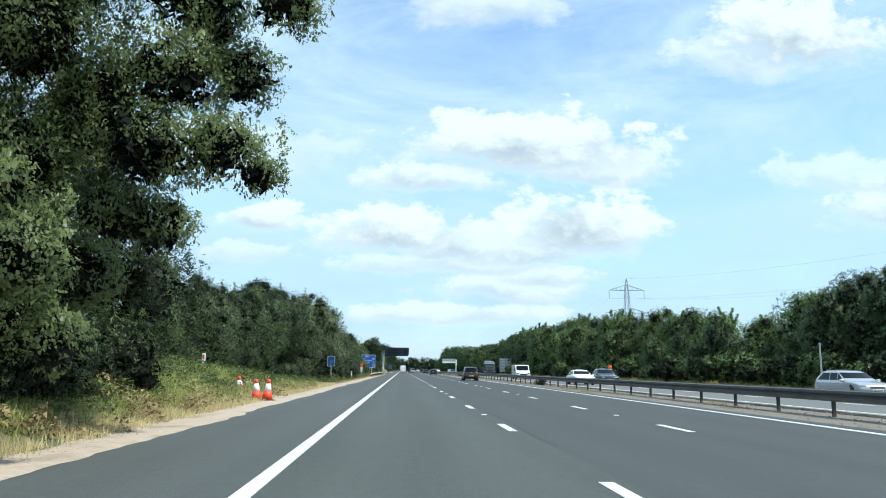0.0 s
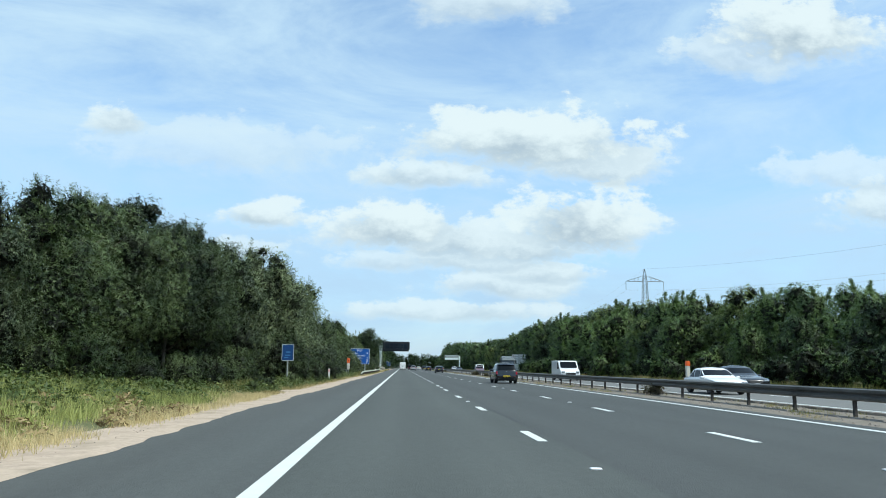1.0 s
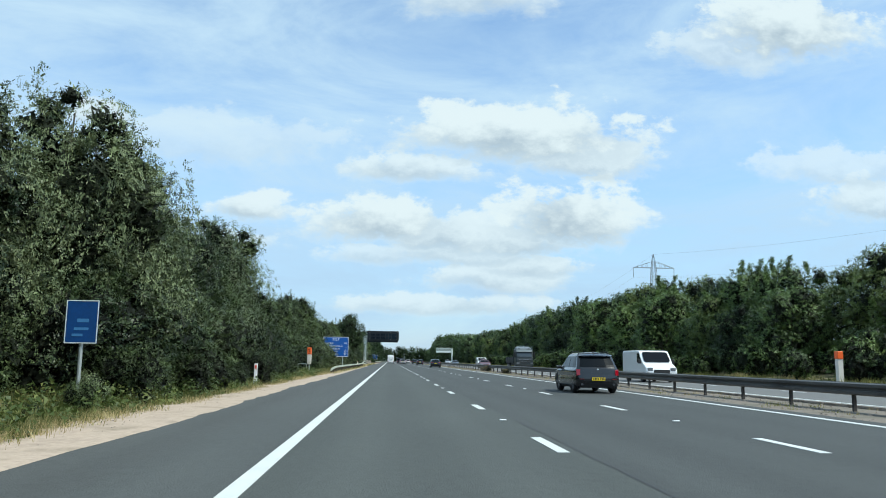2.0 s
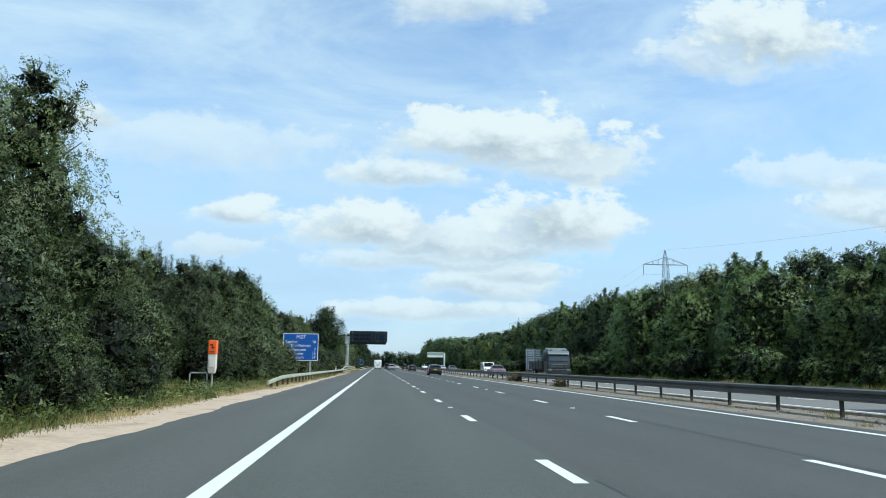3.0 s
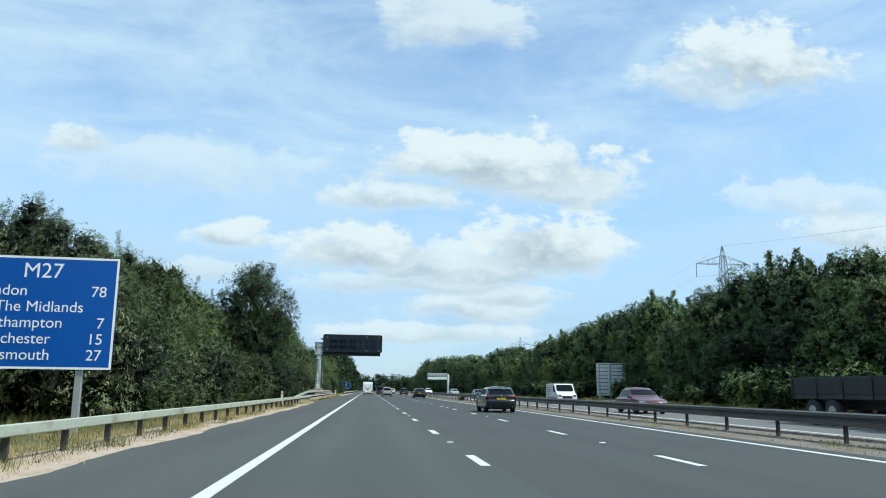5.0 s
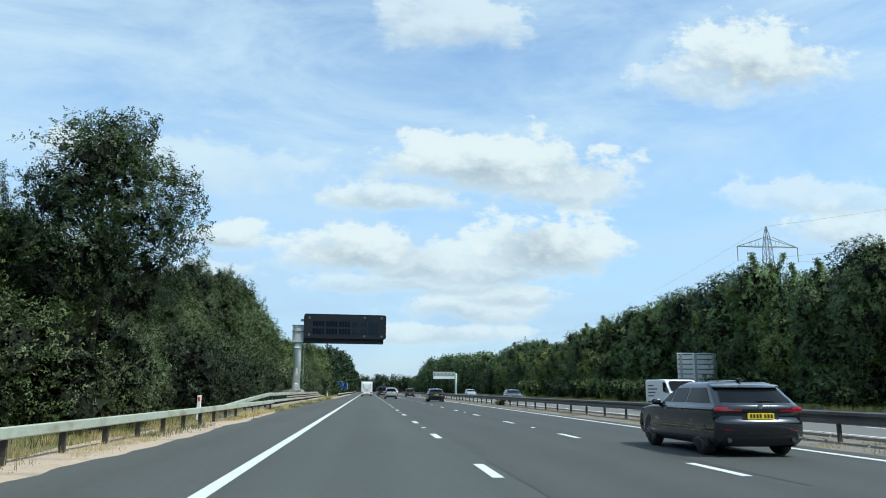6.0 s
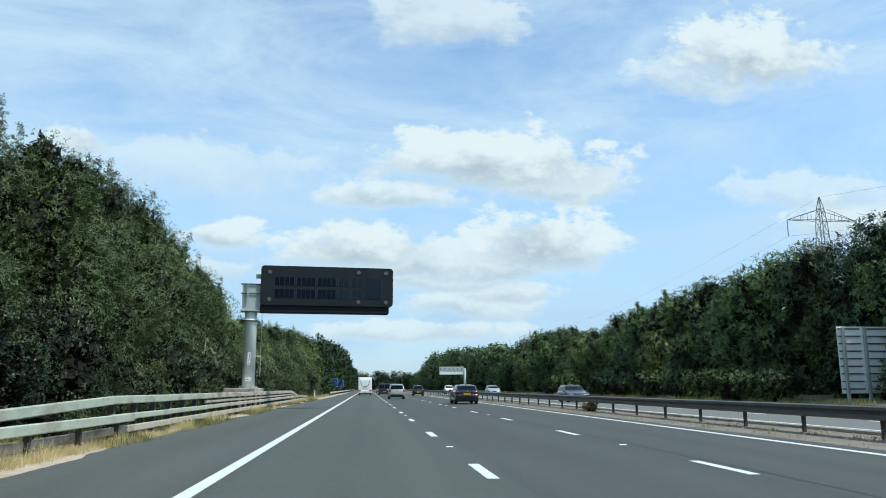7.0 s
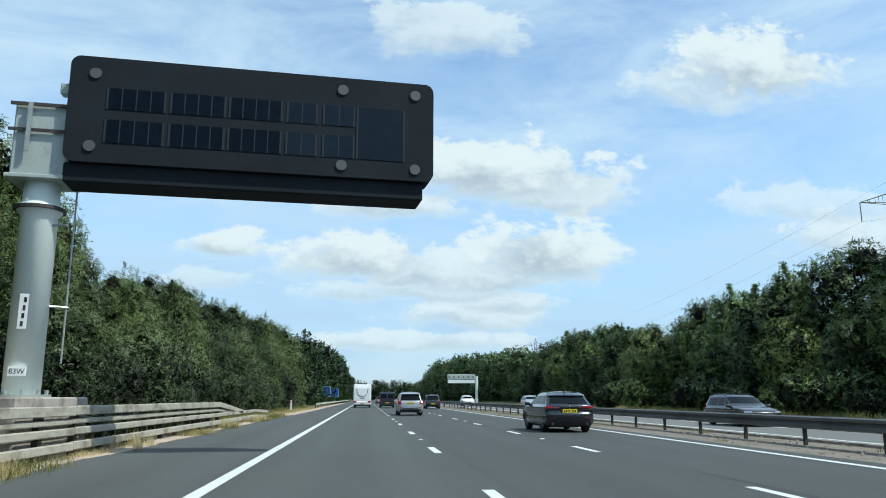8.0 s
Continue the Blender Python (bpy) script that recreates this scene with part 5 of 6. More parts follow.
pylon((111.0, 378.0, 0), 48.0, 0, "tall grey lattice electricity pylon behind the trees")
pylon((149.0, 900.0, 0), 54.0, 0, "distant lattice electricity pylon behind the trees")
def wire(a, b, sag):
    pts = []
    for i in range(25):
        f = i / 24
        p = Vector(a).lerp(Vector(b), f)
        pts.append((p.x, p.y, p.z - sag * 4 * f * (1 - f), 0.022))
    return tube(pts, 4)


for x, z in ((-9.0, 37.8), (9.0, 37.8), (-11.0, 26.3), (11.0, 26.3), (0.0, 48.0)):
    w = structure("power_cable", wire((111 + x, 378, z), (149 + x, 900, z * 1.12), 9), LATTICE, "thin dark overhead power cable between pylons", "cable", "stuff")
    w = structure("power_cable", wire((111 + x, 378, z), (215 + x, 60, z + 4), 9), LATTICE, "thin dark overhead power cable between pylons", "cable", "stuff")

# ------------------------------------------------------------------ vehicles
def paint_of(name, colour, metal=0.3, rough=0.3):
    return material(name, colour, rough, metal, vary=0.04, scale=1.0, fine=60, coat=0.8)


SILVER = paint_of("silver_car_paint", (0.52, 0.53, 0.54), 0.6, 0.3)
GRAPHITE = paint_of("graphite_car_paint", (0.040, 0.045, 0.053), 0.75, 0.22)
NEAR_BLACK = paint_of("black_car_paint", (0.012, 0.013, 0.015), 0.2, 0.25)
NAVY = paint_of("navy_van_paint", (0.012, 0.016, 0.03), 0.2, 0.3)
WHITE_CAR = paint_of("white_vehicle_paint", (0.78, 0.79, 0.79), 0.0, 0.35)
TRUCK_PAINT = material("dark_slate_lorry_paint", (0.008, 0.014, 0.015), 0.45, vary=0.15, scale=2, coat=0.15)
PALE_TRUCK = material("silver_grey_lorry_paint", (0.16, 0.18, 0.18), 0.35, 0.4, vary=0.1, scale=2, coat=0.4)
TRIM = material("black_plastic_trim", (0.018, 0.018, 0.019), 0.55, vary=0.12)
GLASS = material("tinted_car_glass", (0.006, 0.008, 0.010), 0.10, vary=0.1, scale=1.5)
GLASS.node_tree.nodes["Principled BSDF"].inputs["Specular IOR Level"].default_value = 0.14
SCREEN = material("sky_lit_windscreen", (0.03, 0.04, 0.045), 0.08, vary=0.1, scale=1.5, coat=1.0)
CHROME = material("bright_metal", (0.62, 0.63, 0.65), 0.22, 0.9, vary=0.06)
ALLOY = material("dark_alloy_wheel", (0.12, 0.12, 0.125), 0.35, 0.8, vary=0.1)
RED_LENS = material("red_lamp_lens", (0.30, 0.004, 0.014), 0.12, vary=0.08, coat=0.6)
CLEAR_LENS = material("clear_lamp_lens", (0.26, 0.28, 0.30), 0.12, 0.4, vary=0.08, coat=0.6)
PLATE_YELLOW = material("yellow_plate", (0.85, 0.62, 0.02), 0.45, vary=0.04)
DROPSIDE = material("dull_painted_dropside", (0.030, 0.034, 0.034), 0.6, 0.1, vary=0.15, scale=2)


def pane(name, corners, parent, mat, inset=(0.07, 0.09), proud=0.012, thick=0.01, cut=0.10, label=""):
    """A pane on a four-cornered face: corners low left, low right, high right, high left, seen from outside."""
    a, b, c, d = [Vector(q) for q in corners]
    n = ((b - a).cross(d - a)).normalized()

    def at(s, t):
        return (a.lerp(b, s)).lerp(d.lerp(c, s), t)

    i, j = inset
    k, l = cut * 0.5, cut
    ring = [(i + k, j), (1 - i - k, j), (1 - i, j + l), (1 - i, 1 - j - l), (1 - i - k, 1 - j), (i + k, 1 - j), (i, 1 - j - l), (i, j + l)]
    bm = bmesh.new()
    out = [bm.verts.new(at(s, t) + n * proud) for s, t in ring]
    inn = [bm.verts.new(at(s, t) - n * thick) for s, t in ring]
    bm.faces.new(out)
    bm.faces.new(inn[::-1])
    for q in range(8):
        bm.faces.new((out[q], inn[q], inn[(q + 1) % 8], out[(q + 1) % 8]))
    return part(name, bm, mat, parent, label)


def wheels(ob, L, W, radius, rear, front, width=0.21, rim=None):
    for y in (rear, front):
        for s in (-1, 1):
            x0, x1 = s * (W / 2 - width), s * (W / 2 - 0.01)
            w = part("wheel", tube([(x0, y, radius, radius * 0.93), (x0 + s * 0.03, y, radius, radius), (x1 - s * 0.03, y, radius, radius), (x1, y, radius, radius * 0.92)], 24), RUBBER, ob, "black tyre", True)
            part("rim", tube([(x1 - s * 0.02, y, radius, radius * 0.80), (x1 + s * 0.004, y, radius, radius * 0.77)], 24), TRIM, w)
            part("hub", tube([(x1 - s * 0.01, y, radius, 0.06), (x1 + s * 0.018, y, radius, 0.055)], 12), rim or ALLOY, w)
            for k in range(10):
                a = (k // 2) * math.tau / 5 + (0.16 if k % 2 else -0.16)
                part("spoke", tube([(x1 + s * 0.008, y + 0.05 * math.cos(a), radius + 0.05 * math.sin(a), 0.012), (x1 + s * 0.006, y + radius * 0.77 * math.cos(a), radius + radius * 0.77 * math.sin(a), 0.015)], 5), rim or ALLOY, w)
            arch = tube([(s * (W / 2 - 0.26), y, radius + 0.015, radius * 1.08), (s * (W / 2 - 0.004), y, radius + 0.015, radius * 1.08)], 28)
            bmesh.ops.bisect_plane(arch, geom=arch.verts[:] + arch.edges[:] + arch.faces[:], plane_co=(0, 0, 0.17), plane_no=(0, 0, -1), clear_outer=True)
            part("wheel_arch", arch, TRIM, ob)


def plate(ob, y, z, mat, way):
    p = part("number_plate", box(-0.26, 0.26, y - 0.012, y + 0.012, z - 0.058, z + 0.058), mat, ob)
    for k in range(7):
        x = -0.215 + 0.062 * k + (0.03 if k > 3 else 0)
        part("mark", box(x, x + 0.042, y + way * 0.012 - 0.002, y + way * 0.012 + 0.002, z - 0.035, z + 0.035), BLACK, p)


def shell(rows, bm):
    """Faces over a grid of points."""
    vs = [[bm.verts.new(p) for p in r] for r in rows]
    for a, b in zip(vs, vs[1:]):
        for i in range(len(a) - 1):
            bm.faces.new((a[i], a[i + 1], b[i + 1], b[i]))


def car(name, label, place, turn, L, W, H, paint, tail, front, belt=0.60, lamp="wide", group="", roof_rails=False, rim=None):
    """A car with its tail near y = 0 and its nose near y = L. tail, front: outlines as (z share of H, y) and (z share of H, y share of L)."""
    ob = thing(name, place, label, "car", group, turn=turn)
    hw = W / 2
    zs = np.array(sorted(set([0.14, 0.20, 0.27, 0.345, 0.40, 0.44, 0.47, 0.49, 0.53, 0.585, 0.60, 0.635, belt - 0.02, belt, belt + 0.02, 0.74, 0.80, 0.86, 0.91, 0.95, 0.98, 1.0]))) * H
    tz, ty = [a * H for a, _ in tail], [b for _, b in tail]
    fz, fy = [a * H for a, _ in front], [b * L for _, b in front]
    gz, gw = [0.14 * H, 0.20 * H, 0.28 * H, 0.40 * H, 0.49 * H, (belt - 0.055) * H, belt * H, 0.93 * H, 0.975 * H, H], [0.88, 0.96, 0.992, 0.975, 0.978, 1.0, 0.925, 0.775, 0.725, 0.63]

    def wide(y, z):
        plan = float(np.interp(y / L, (0, 0.06, 0.2, 0.75, 0.92, 1.0), (0.93, 0.97, 1.0, 1.0, 0.95, 0.82)))
        return hw * plan * float(np.interp(z, gz, gw))

    def tail_y(x, z):
        return float(np.interp(z, tz, ty)) + 0.11 * min(1.0, abs(x) / (hw * float(np.interp(z, gz, gw)))) ** 3

    def nose_y(x, z):
        return float(np.interp(z, fz, fy)) - 0.16 * min(1.0, abs(x) / (hw * float(np.interp(z, gz, gw)))) ** 2.5

    def end(fn, z):
        w = hw * float(np.interp(z, gz, gw)) * 0.96
        return w, fn(w, z)

    across = np.linspace(-1, 1, 13)
    bm = bmesh.new()
    shell([[(s * end(tail_y, z)[0], tail_y(s * end(tail_y, z)[0], z), z) for s in across] for z in zs], bm)
    shell([[(s * end(nose_y, z)[0], nose_y(s * end(nose_y, z)[0], z), z) for s in across] for z in zs], bm)
    for s in (-1, 1):
        rows = []
        for z in zs:
            (w0, y0), (w1, y1) = end(tail_y, z), end(nose_y, z)
            row = [(s * w0, y0, z)]
            for f in (0.03, 0.08, 0.16, 0.26, 0.36, 0.46, 0.56, 0.66, 0.76, 0.86, 0.94, 0.98):
                y = y0 + (y1 - y0) * f
                row.append((s * wide(y, z), y, z))
            rows.append(row + [(s * w1, y1, z)])
        shell(rows, bm)
    (w0, y0), (w1, y1) = end(tail_y, H), end(nose_y, H)
    shell([[(s * w0, y0 + (y1 - y0) * f + (1 - f) * (tail_y(s * w0, H) - y0) + f * (nose_y(s * w1, H) - y1), H + 0.035 * math.sin(math.pi * f) ** 0.6 * (1 - s * s) + 0.012 * (1 - s * s)) for s in across] for f in np.linspace(0, 1, 8)], bm)
    shell([[(s * hw * 0.86, L * f, zs[0]) for s in (-1, 0, 1)] for f in (0.03, 0.5, 0.95)], bm)
    bmesh.ops.remove_doubles(bm, verts=bm.verts[:], dist=0.002)
    part("body", bm, paint, ob, smooth=True)

    def patch(name, mat, where, x0, x1, z0, z1, proud=0.008, label="", lean=(0.0, 0.0)):
        """A panel laid on the tail or the nose; lean draws its sides in towards the top."""
        g, sign = bmesh.new(), (-1 if where is tail_y else 1)
        grid = []
        for f in np.linspace(0, 1, 6):
            z = z0 + (z1 - z0) * f
            a, b = x0 + lean[0] * f, x1 - lean[1] * f
            grid.append([(a + (b - a) * k, where(a + (b - a) * k, z) + sign * proud, z) for k in np.linspace(0, 1, 9)])
        shell(grid, g)
        edge = bmesh.ops.extrude_face_region(g, geom=g.faces[:])
        bmesh.ops.translate(g, vec=(0, -sign * (proud + 0.02), 0), verts=[q for q in edge["geom"] if isinstance(q, bmesh.types.BMVert)])
        return part(name, g, mat, ob, label)

    def side_patch(name, mat, s, low, high, z0, z1, proud=0.006):
        """A panel on the flank between two slanting ends: low and high give its y at the foot and the top."""
        g, grid = bmesh.new(), []
        for f in np.linspace(0, 1, 5):
            z = z0 + (z1 - z0) * f
            a, b = low[0] + (high[0] - low[0]) * f, low[1] + (high[1] - low[1]) * f
            grid.append([(s * (wide(a + (b - a) * k, z) + proud), a + (b - a) * k, z) for k in np.linspace(0, 1, 6)])
        shell(grid, g)
        edge = bmesh.ops.extrude_face_region(g, geom=g.faces[:])
        bmesh.ops.translate(g, vec=(-s * (proud + 0.015), 0, 0), verts=[q for q in edge["geom"] if isinstance(q, bmesh.types.BMVert)])
        return part(name, g, mat, ob)

    zb, zt = belt * H, 0.93 * H
    gb, gt = hw * 0.925, hw * 0.775
    patch("rear_window", GLASS, tail_y, -gb + 0.13, gb - 0.13, zb + 0.05, zt - 0.01, label="dark tinted rear window", lean=(gb - gt - 0.02, gb - gt - 0.02))
    patch("windscreen", GLASS, nose_y, -gb + 0.07, gb - 0.07, zb + 0.06, zt, lean=(gb - gt - 0.02, gb - gt - 0.02))
    yt = float(np.interp(zt, tz, ty))
    spoiler = bmesh.new()
    shell([[(s * gt * 0.97, tail_y(s * gt, zt + 0.02) - 0.16 * d, zt + 0.045 - 0.035 * d + 0.02 * (1 - s * s)) for s in across] for d in (0.0, 0.5, 1.0)], spoiler)
    shell([[(s * gt * 0.97, tail_y(s * gt, zt + 0.02) - 0.16 * d, zt + 0.005 - 0.015 * d) for s in across] for d in (0.0, 0.5, 1.0)], spoiler)
    part("spoiler", spoiler, paint, ob)
    for s in (-1, 1):
        za, zc = zb + 0.035, zt - 0.02
        r0, r1 = float(np.interp(za, tz, ty)), float(np.interp(zc, tz, ty))
        f0, f1 = float(np.interp(za, fz, fy)), float(np.interp(zc, fz, fy))
        cuts = [(r0 + 0.30, r1 + 0.26), (L * 0.345, L * 0.335), (L * 0.36, L * 0.35), (L * 0.515, L * 0.50), (L * 0.53, L * 0.515), (f0 - 0.30, f1 - 0.14)]
        for k in (0, 2, 4):
            side_patch("side_window", GLASS, s, (cuts[k][0], cuts[k + 1][0]), (cuts[k][1], cuts[k + 1][1]), za, zc)
        mx = wide(0.62 * L, zb)
        part("mirror", box(s * (mx + 0.10) - 0.10, s * (mx + 0.10) + 0.10, 0.645 * L, 0.645 * L + 0.15, zb - 0.04, zb + 0.09, 0.04, segments=2), paint, ob, smooth=True)
        for f in (0.36, 0.53):
            hx = wide(f * L, zb - 0.1)
            part("door_handle", box(s * hx - 0.012, s * hx + 0.012, f * L, f * L + 0.19, zb - 0.12, zb - 0.09), paint, ob)
        side_patch("sill_trim", TRIM, s, (0.27 * L, 0.70 * L), (0.27 * L, 0.70 * L), 0.145 * H, 0.20 * H)
        if roof_rails:
            part("roof_rail", tube([(s * gt * 0.86, yt + 0.25, H - 0.02, 0.018), (s * gt * 0.86, yt + 0.35, H + 0.05, 0.018), (s * gt * 0.86, 0.42 * L, H + 0.06, 0.018), (s * gt * 0.86, 0.46 * L, H - 0.02, 0.018)], 6), TRIM, ob)

        def both(x_in, x_out):
            return (s * x_in, s * x_out) if s > 0 else (s * x_out, s * x_in)

        if lamp == "wide":
            patch("tail_lamp", RED_LENS, tail_y, *both(hw * 0.42, hw * 0.93), 0.606 * H, 0.627 * H, 0.014, "slim red tail lamp")
            patch("tail_lamp", RED_LENS, tail_y, *both(hw * 0.70, hw * 0.955), 0.605 * H, 0.658 * H, 0.014, "slim red tail lamp")
        elif lamp == "low":
            patch("tail_lamp", RED_LENS, tail_y, *both(hw * 0.78, hw * 0.93), 0.45 * H, 0.59 * H, 0.02, "upright red tail lamp")
        else:
            patch("tail_lamp", RED_LENS, tail_y, *both(hw * 0.70, hw * 0.95), 0.50 * H, 0.645 * H, 0.016, "tall red tail lamp")
        patch("headlamp", CLEAR_LENS, nose_y, *both(hw * 0.56, hw * 0.90), 0.43 * H, 0.485 * H, 0.012, "clear headlamp")
        ex = hw * 0.70
        part("exhaust", tube([(s * ex, tail_y(ex, 0.24 * H) - 0.05, 0.225 * H, 0.042), (s * ex, tail_y(ex, 0.24 * H) + 0.1, 0.225 * H, 0.042)], 14), ALLOY, ob)
        patch("reflector", RED_LENS, tail_y, *both(hw * 0.60, hw * 0.82), 0.352 * H, 0.362 * H, 0.012)
    patch("lower_bumper", TRIM, tail_y, -hw * 0.80, hw * 0.80, 0.15 * H, 0.275 * H, 0.016, "black lower bumper")
    patch("bumper_slot", TRIM, tail_y, -hw * 0.62, hw * 0.62, 0.30 * H, 0.325 * H, 0.010)
    patch("plate_recess", TRIM if lamp == "wide" else paint, tail_y, -0.36, 0.36, 0.495 * H, 0.58 * H, 0.004)
    patch("lower_grille", TRIM, nose_y, -hw * 0.60, hw * 0.60, 0.17 * H, 0.26 * H, 0.012)
    patch("grille", TRIM, nose_y, -hw * 0.40, hw * 0.40, 0.36 * H, 0.45 * H, 0.012)
    part("aerial", box(-0.025, 0.025, yt + 0.22, yt + 0.40, H + 0.015, H + 0.075, 0.02), TRIM, ob)
    part("wiper", box(-0.01, 0.34, tail_y(0.2, zb + 0.07) - 0.03, tail_y(0.2, zb + 0.07) - 0.01, zb + 0.075, zb + 0.095), TRIM, ob)
    part("badge", tube([(0, tail_y(0, zb - 0.02) - 0.012, zb - 0.03, 0.042), (0, tail_y(0, zb - 0.02) + 0.02, zb - 0.03, 0.042)], 14), CHROME, ob)
    plate(ob, tail_y(0, (0.36 if lamp == "low" else 0.54) * H) - 0.022, (0.36 if lamp == "low" else 0.54) * H, PLATE_YELLOW, -1)
    plate(ob, nose_y(0, 0.3 * H) + 0.03, 0.30 * H, SIGN_WHITE, 1)
    wheels(ob, L, W * 0.968, H * 0.234, 0.19 * L, 0.80 * L, rim=rim)
    return ob


HATCH_TAIL = ((0.14, 0.16), (0.24, 0.06), (0.40, 0.0), (0.47, 0.0), (0.49, 0.06), (0.585, 0.08), (0.60, 0.035), (0.675, 0.04), (0.71, 0.12), (0.93, 0.52), (1.0, 0.80))
UPRIGHT_TAIL = ((0.14, 0.12), (0.26, 0.03), (0.36, 0.0), (0.58, 0.02), (0.64, 0.06), (0.93, 0.28), (1.0, 0.46))
MINI_TAIL = ((0.14, 0.12), (0.26, 0.03), (0.36, 0.0), (0.45, 0.03), (0.60, 0.06), (0.66, 0.10), (0.93, 0.40), (1.0, 0.60))
SALOON_TAIL = ((0.14, 0.12), (0.3, 0.02), (0.45, 0.0), (0.60, 0.08), (0.635, 0.62), (0.93, 1.15), (1.0, 1.45))
HATCH_FRONT = ((0.14, 0.95), (0.22, 0.985), (0.34, 1.0), (0.48, 0.995), (0.56, 0.965), (0.61, 0.91), (0.655, 0.79), (0.685, 0.715), (0.72, 0.69), (0.93, 0.53), (1.0, 0.46))
FRONT = ((0.14, 0.95), (0.22, 0.985), (0.34, 1.0), (0.45, 0.99), (0.51, 0.965), (0.555, 0.91), (0.60, 0.80), (0.635, 0.725), (0.66, 0.70), (0.93, 0.54), (1.0, 0.47))


def slab(points, hw, bevel=0.06):
    """A body with a side outline of (y, z) points, drawn across the width."""
    bm = bmesh.new()
    a, b = [bm.verts.new((-hw, y, z)) for y, z in points], [bm.verts.new((hw, y, z)) for y, z in points]
    bm.faces.new(a)
    bm.faces.new(b[::-1])
    n = len(points)
    for k in range(n):
        bm.faces.new((a[k], b[k], b[(k + 1) % n], a[(k + 1) % n]))
    bmesh.ops.recalc_face_normals(bm, faces=bm.faces)
    bmesh.ops.bevel(bm, geom=bm.edges[:], offset=bevel, segments=2, affect="EDGES", profile=0.5)
    return bm


def van(label, place, turn, L, W, H, paint, sign_bars=False, group=""):
    ob = thing("van", place, label, "van", group, turn=turn)
    hw = W / 2
    part("body", slab([(0, 0.32), (0, H - 0.12), (0.12, H), (0.62 * L, H), (0.70 * L, H - 0.06), (0.84 * L, H * 0.60), (0.97 * L, H * 0.47), (L, H * 0.36), (L, 0.28), (0.9 * L, 0.2), (0.1 * L, 0.22)], hw), paint, ob)
    pane("windscreen", ((hw * 0.94, 0.84 * L + 0.02, H * 0.62), (-hw * 0.94, 0.84 * L + 0.02, H * 0.62), (-hw * 0.9, 0.71 * L + 0.02, H - 0.09), (hw * 0.9, 0.71 * L + 0.02, H - 0.09)), ob, GLASS, (0.04, 0.05), 0.03)
    for s in (-1, 1):
        q = [(s * (hw + 0.004), 0.62 * L, H * 0.60), (s * (hw + 0.004), 0.81 * L, H * 0.60), (s * (hw + 0.004), 0.715 * L, H - 0.16), (s * (hw + 0.004), 0.62 * L, H - 0.16)]
        if s < 0:
            q = [q[1], q[0], q[3], q[2]]
        pane("side_window", q, ob, GLASS, (0.04, 0.04), 0.006)
        pane("rear_window", ((-hw * 0.92 if s < 0 else 0.03, -0.002, H * 0.58), (-0.03 if s < 0 else hw * 0.92, -0.002, H * 0.58), (-0.03 if s < 0 else hw * 0.88, -0.002, H * 0.88), (-hw * 0.88 if s < 0 else 0.03, -0.002, H * 0.88)), ob, GLASS, (0.06, 0.06), 0.008)
        part("tail_lamp", box(min(s * hw * 0.97, s * hw * 0.84), max(s * hw * 0.97, s * hw * 0.84), -0.02, 0.1, H * 0.32, H * 0.54, 0.02), RED_LENS, ob)
        part("headlamp", box(min(s * hw * 0.92, s * hw * 0.58), max(s * hw * 0.92, s * hw * 0.58), 0.955 * L, L + 0.02, H * 0.36, H * 0.46, 0.03), CLEAR_LENS, ob)
        part("mirror", box(s * (hw + 0.11) - 0.09, s * (hw + 0.11) + 0.09, 0.79 * L, 0.79 * L + 0.1, H * 0.58, H * 0.72, 0.02), TRIM, ob)
        part("side_strip", box(min(s * hw, s * (hw + 0.012)), max(s * hw, s * (hw + 0.012)), 0.08 * L, 0.9 * L, H * 0.26, H * 0.31), TRIM, ob)
        if sign_bars:
            for k in range(4):
                part("livery_bar", box(min(s * hw, s * (hw + 0.006)), max(s * hw, s * (hw + 0.006)), 0.10 * L, (0.30 + 0.06 * (k % 3)) * L, H * (0.46 + 0.11 * k), H * (0.50 + 0.11 * k)), NAVY, ob)
    part("rear_bumper", box(-hw * 0.98, hw * 0.98, -0.07, 0.1, 0.3, 0.5, 0.03), TRIM, ob)
    part("grille", box(-hw * 0.52, hw * 0.52, L - 0.04, L + 0.015, H * 0.27, H * 0.40, 0.01), TRIM, ob)
    part("front_bumper", box(-hw * 0.96, hw * 0.96, L - 0.1, L + 0.04, 0.24, 0.48, 0.04), TRIM, ob)
    plate(ob, -0.08, 0.62, PLATE_YELLOW, -1)
    plate(ob, L + 0.05, 0.36, SIGN_WHITE, 1)
    wheels(ob, L, W, 0.34, 0.2 * L, 0.80 * L)
    return ob


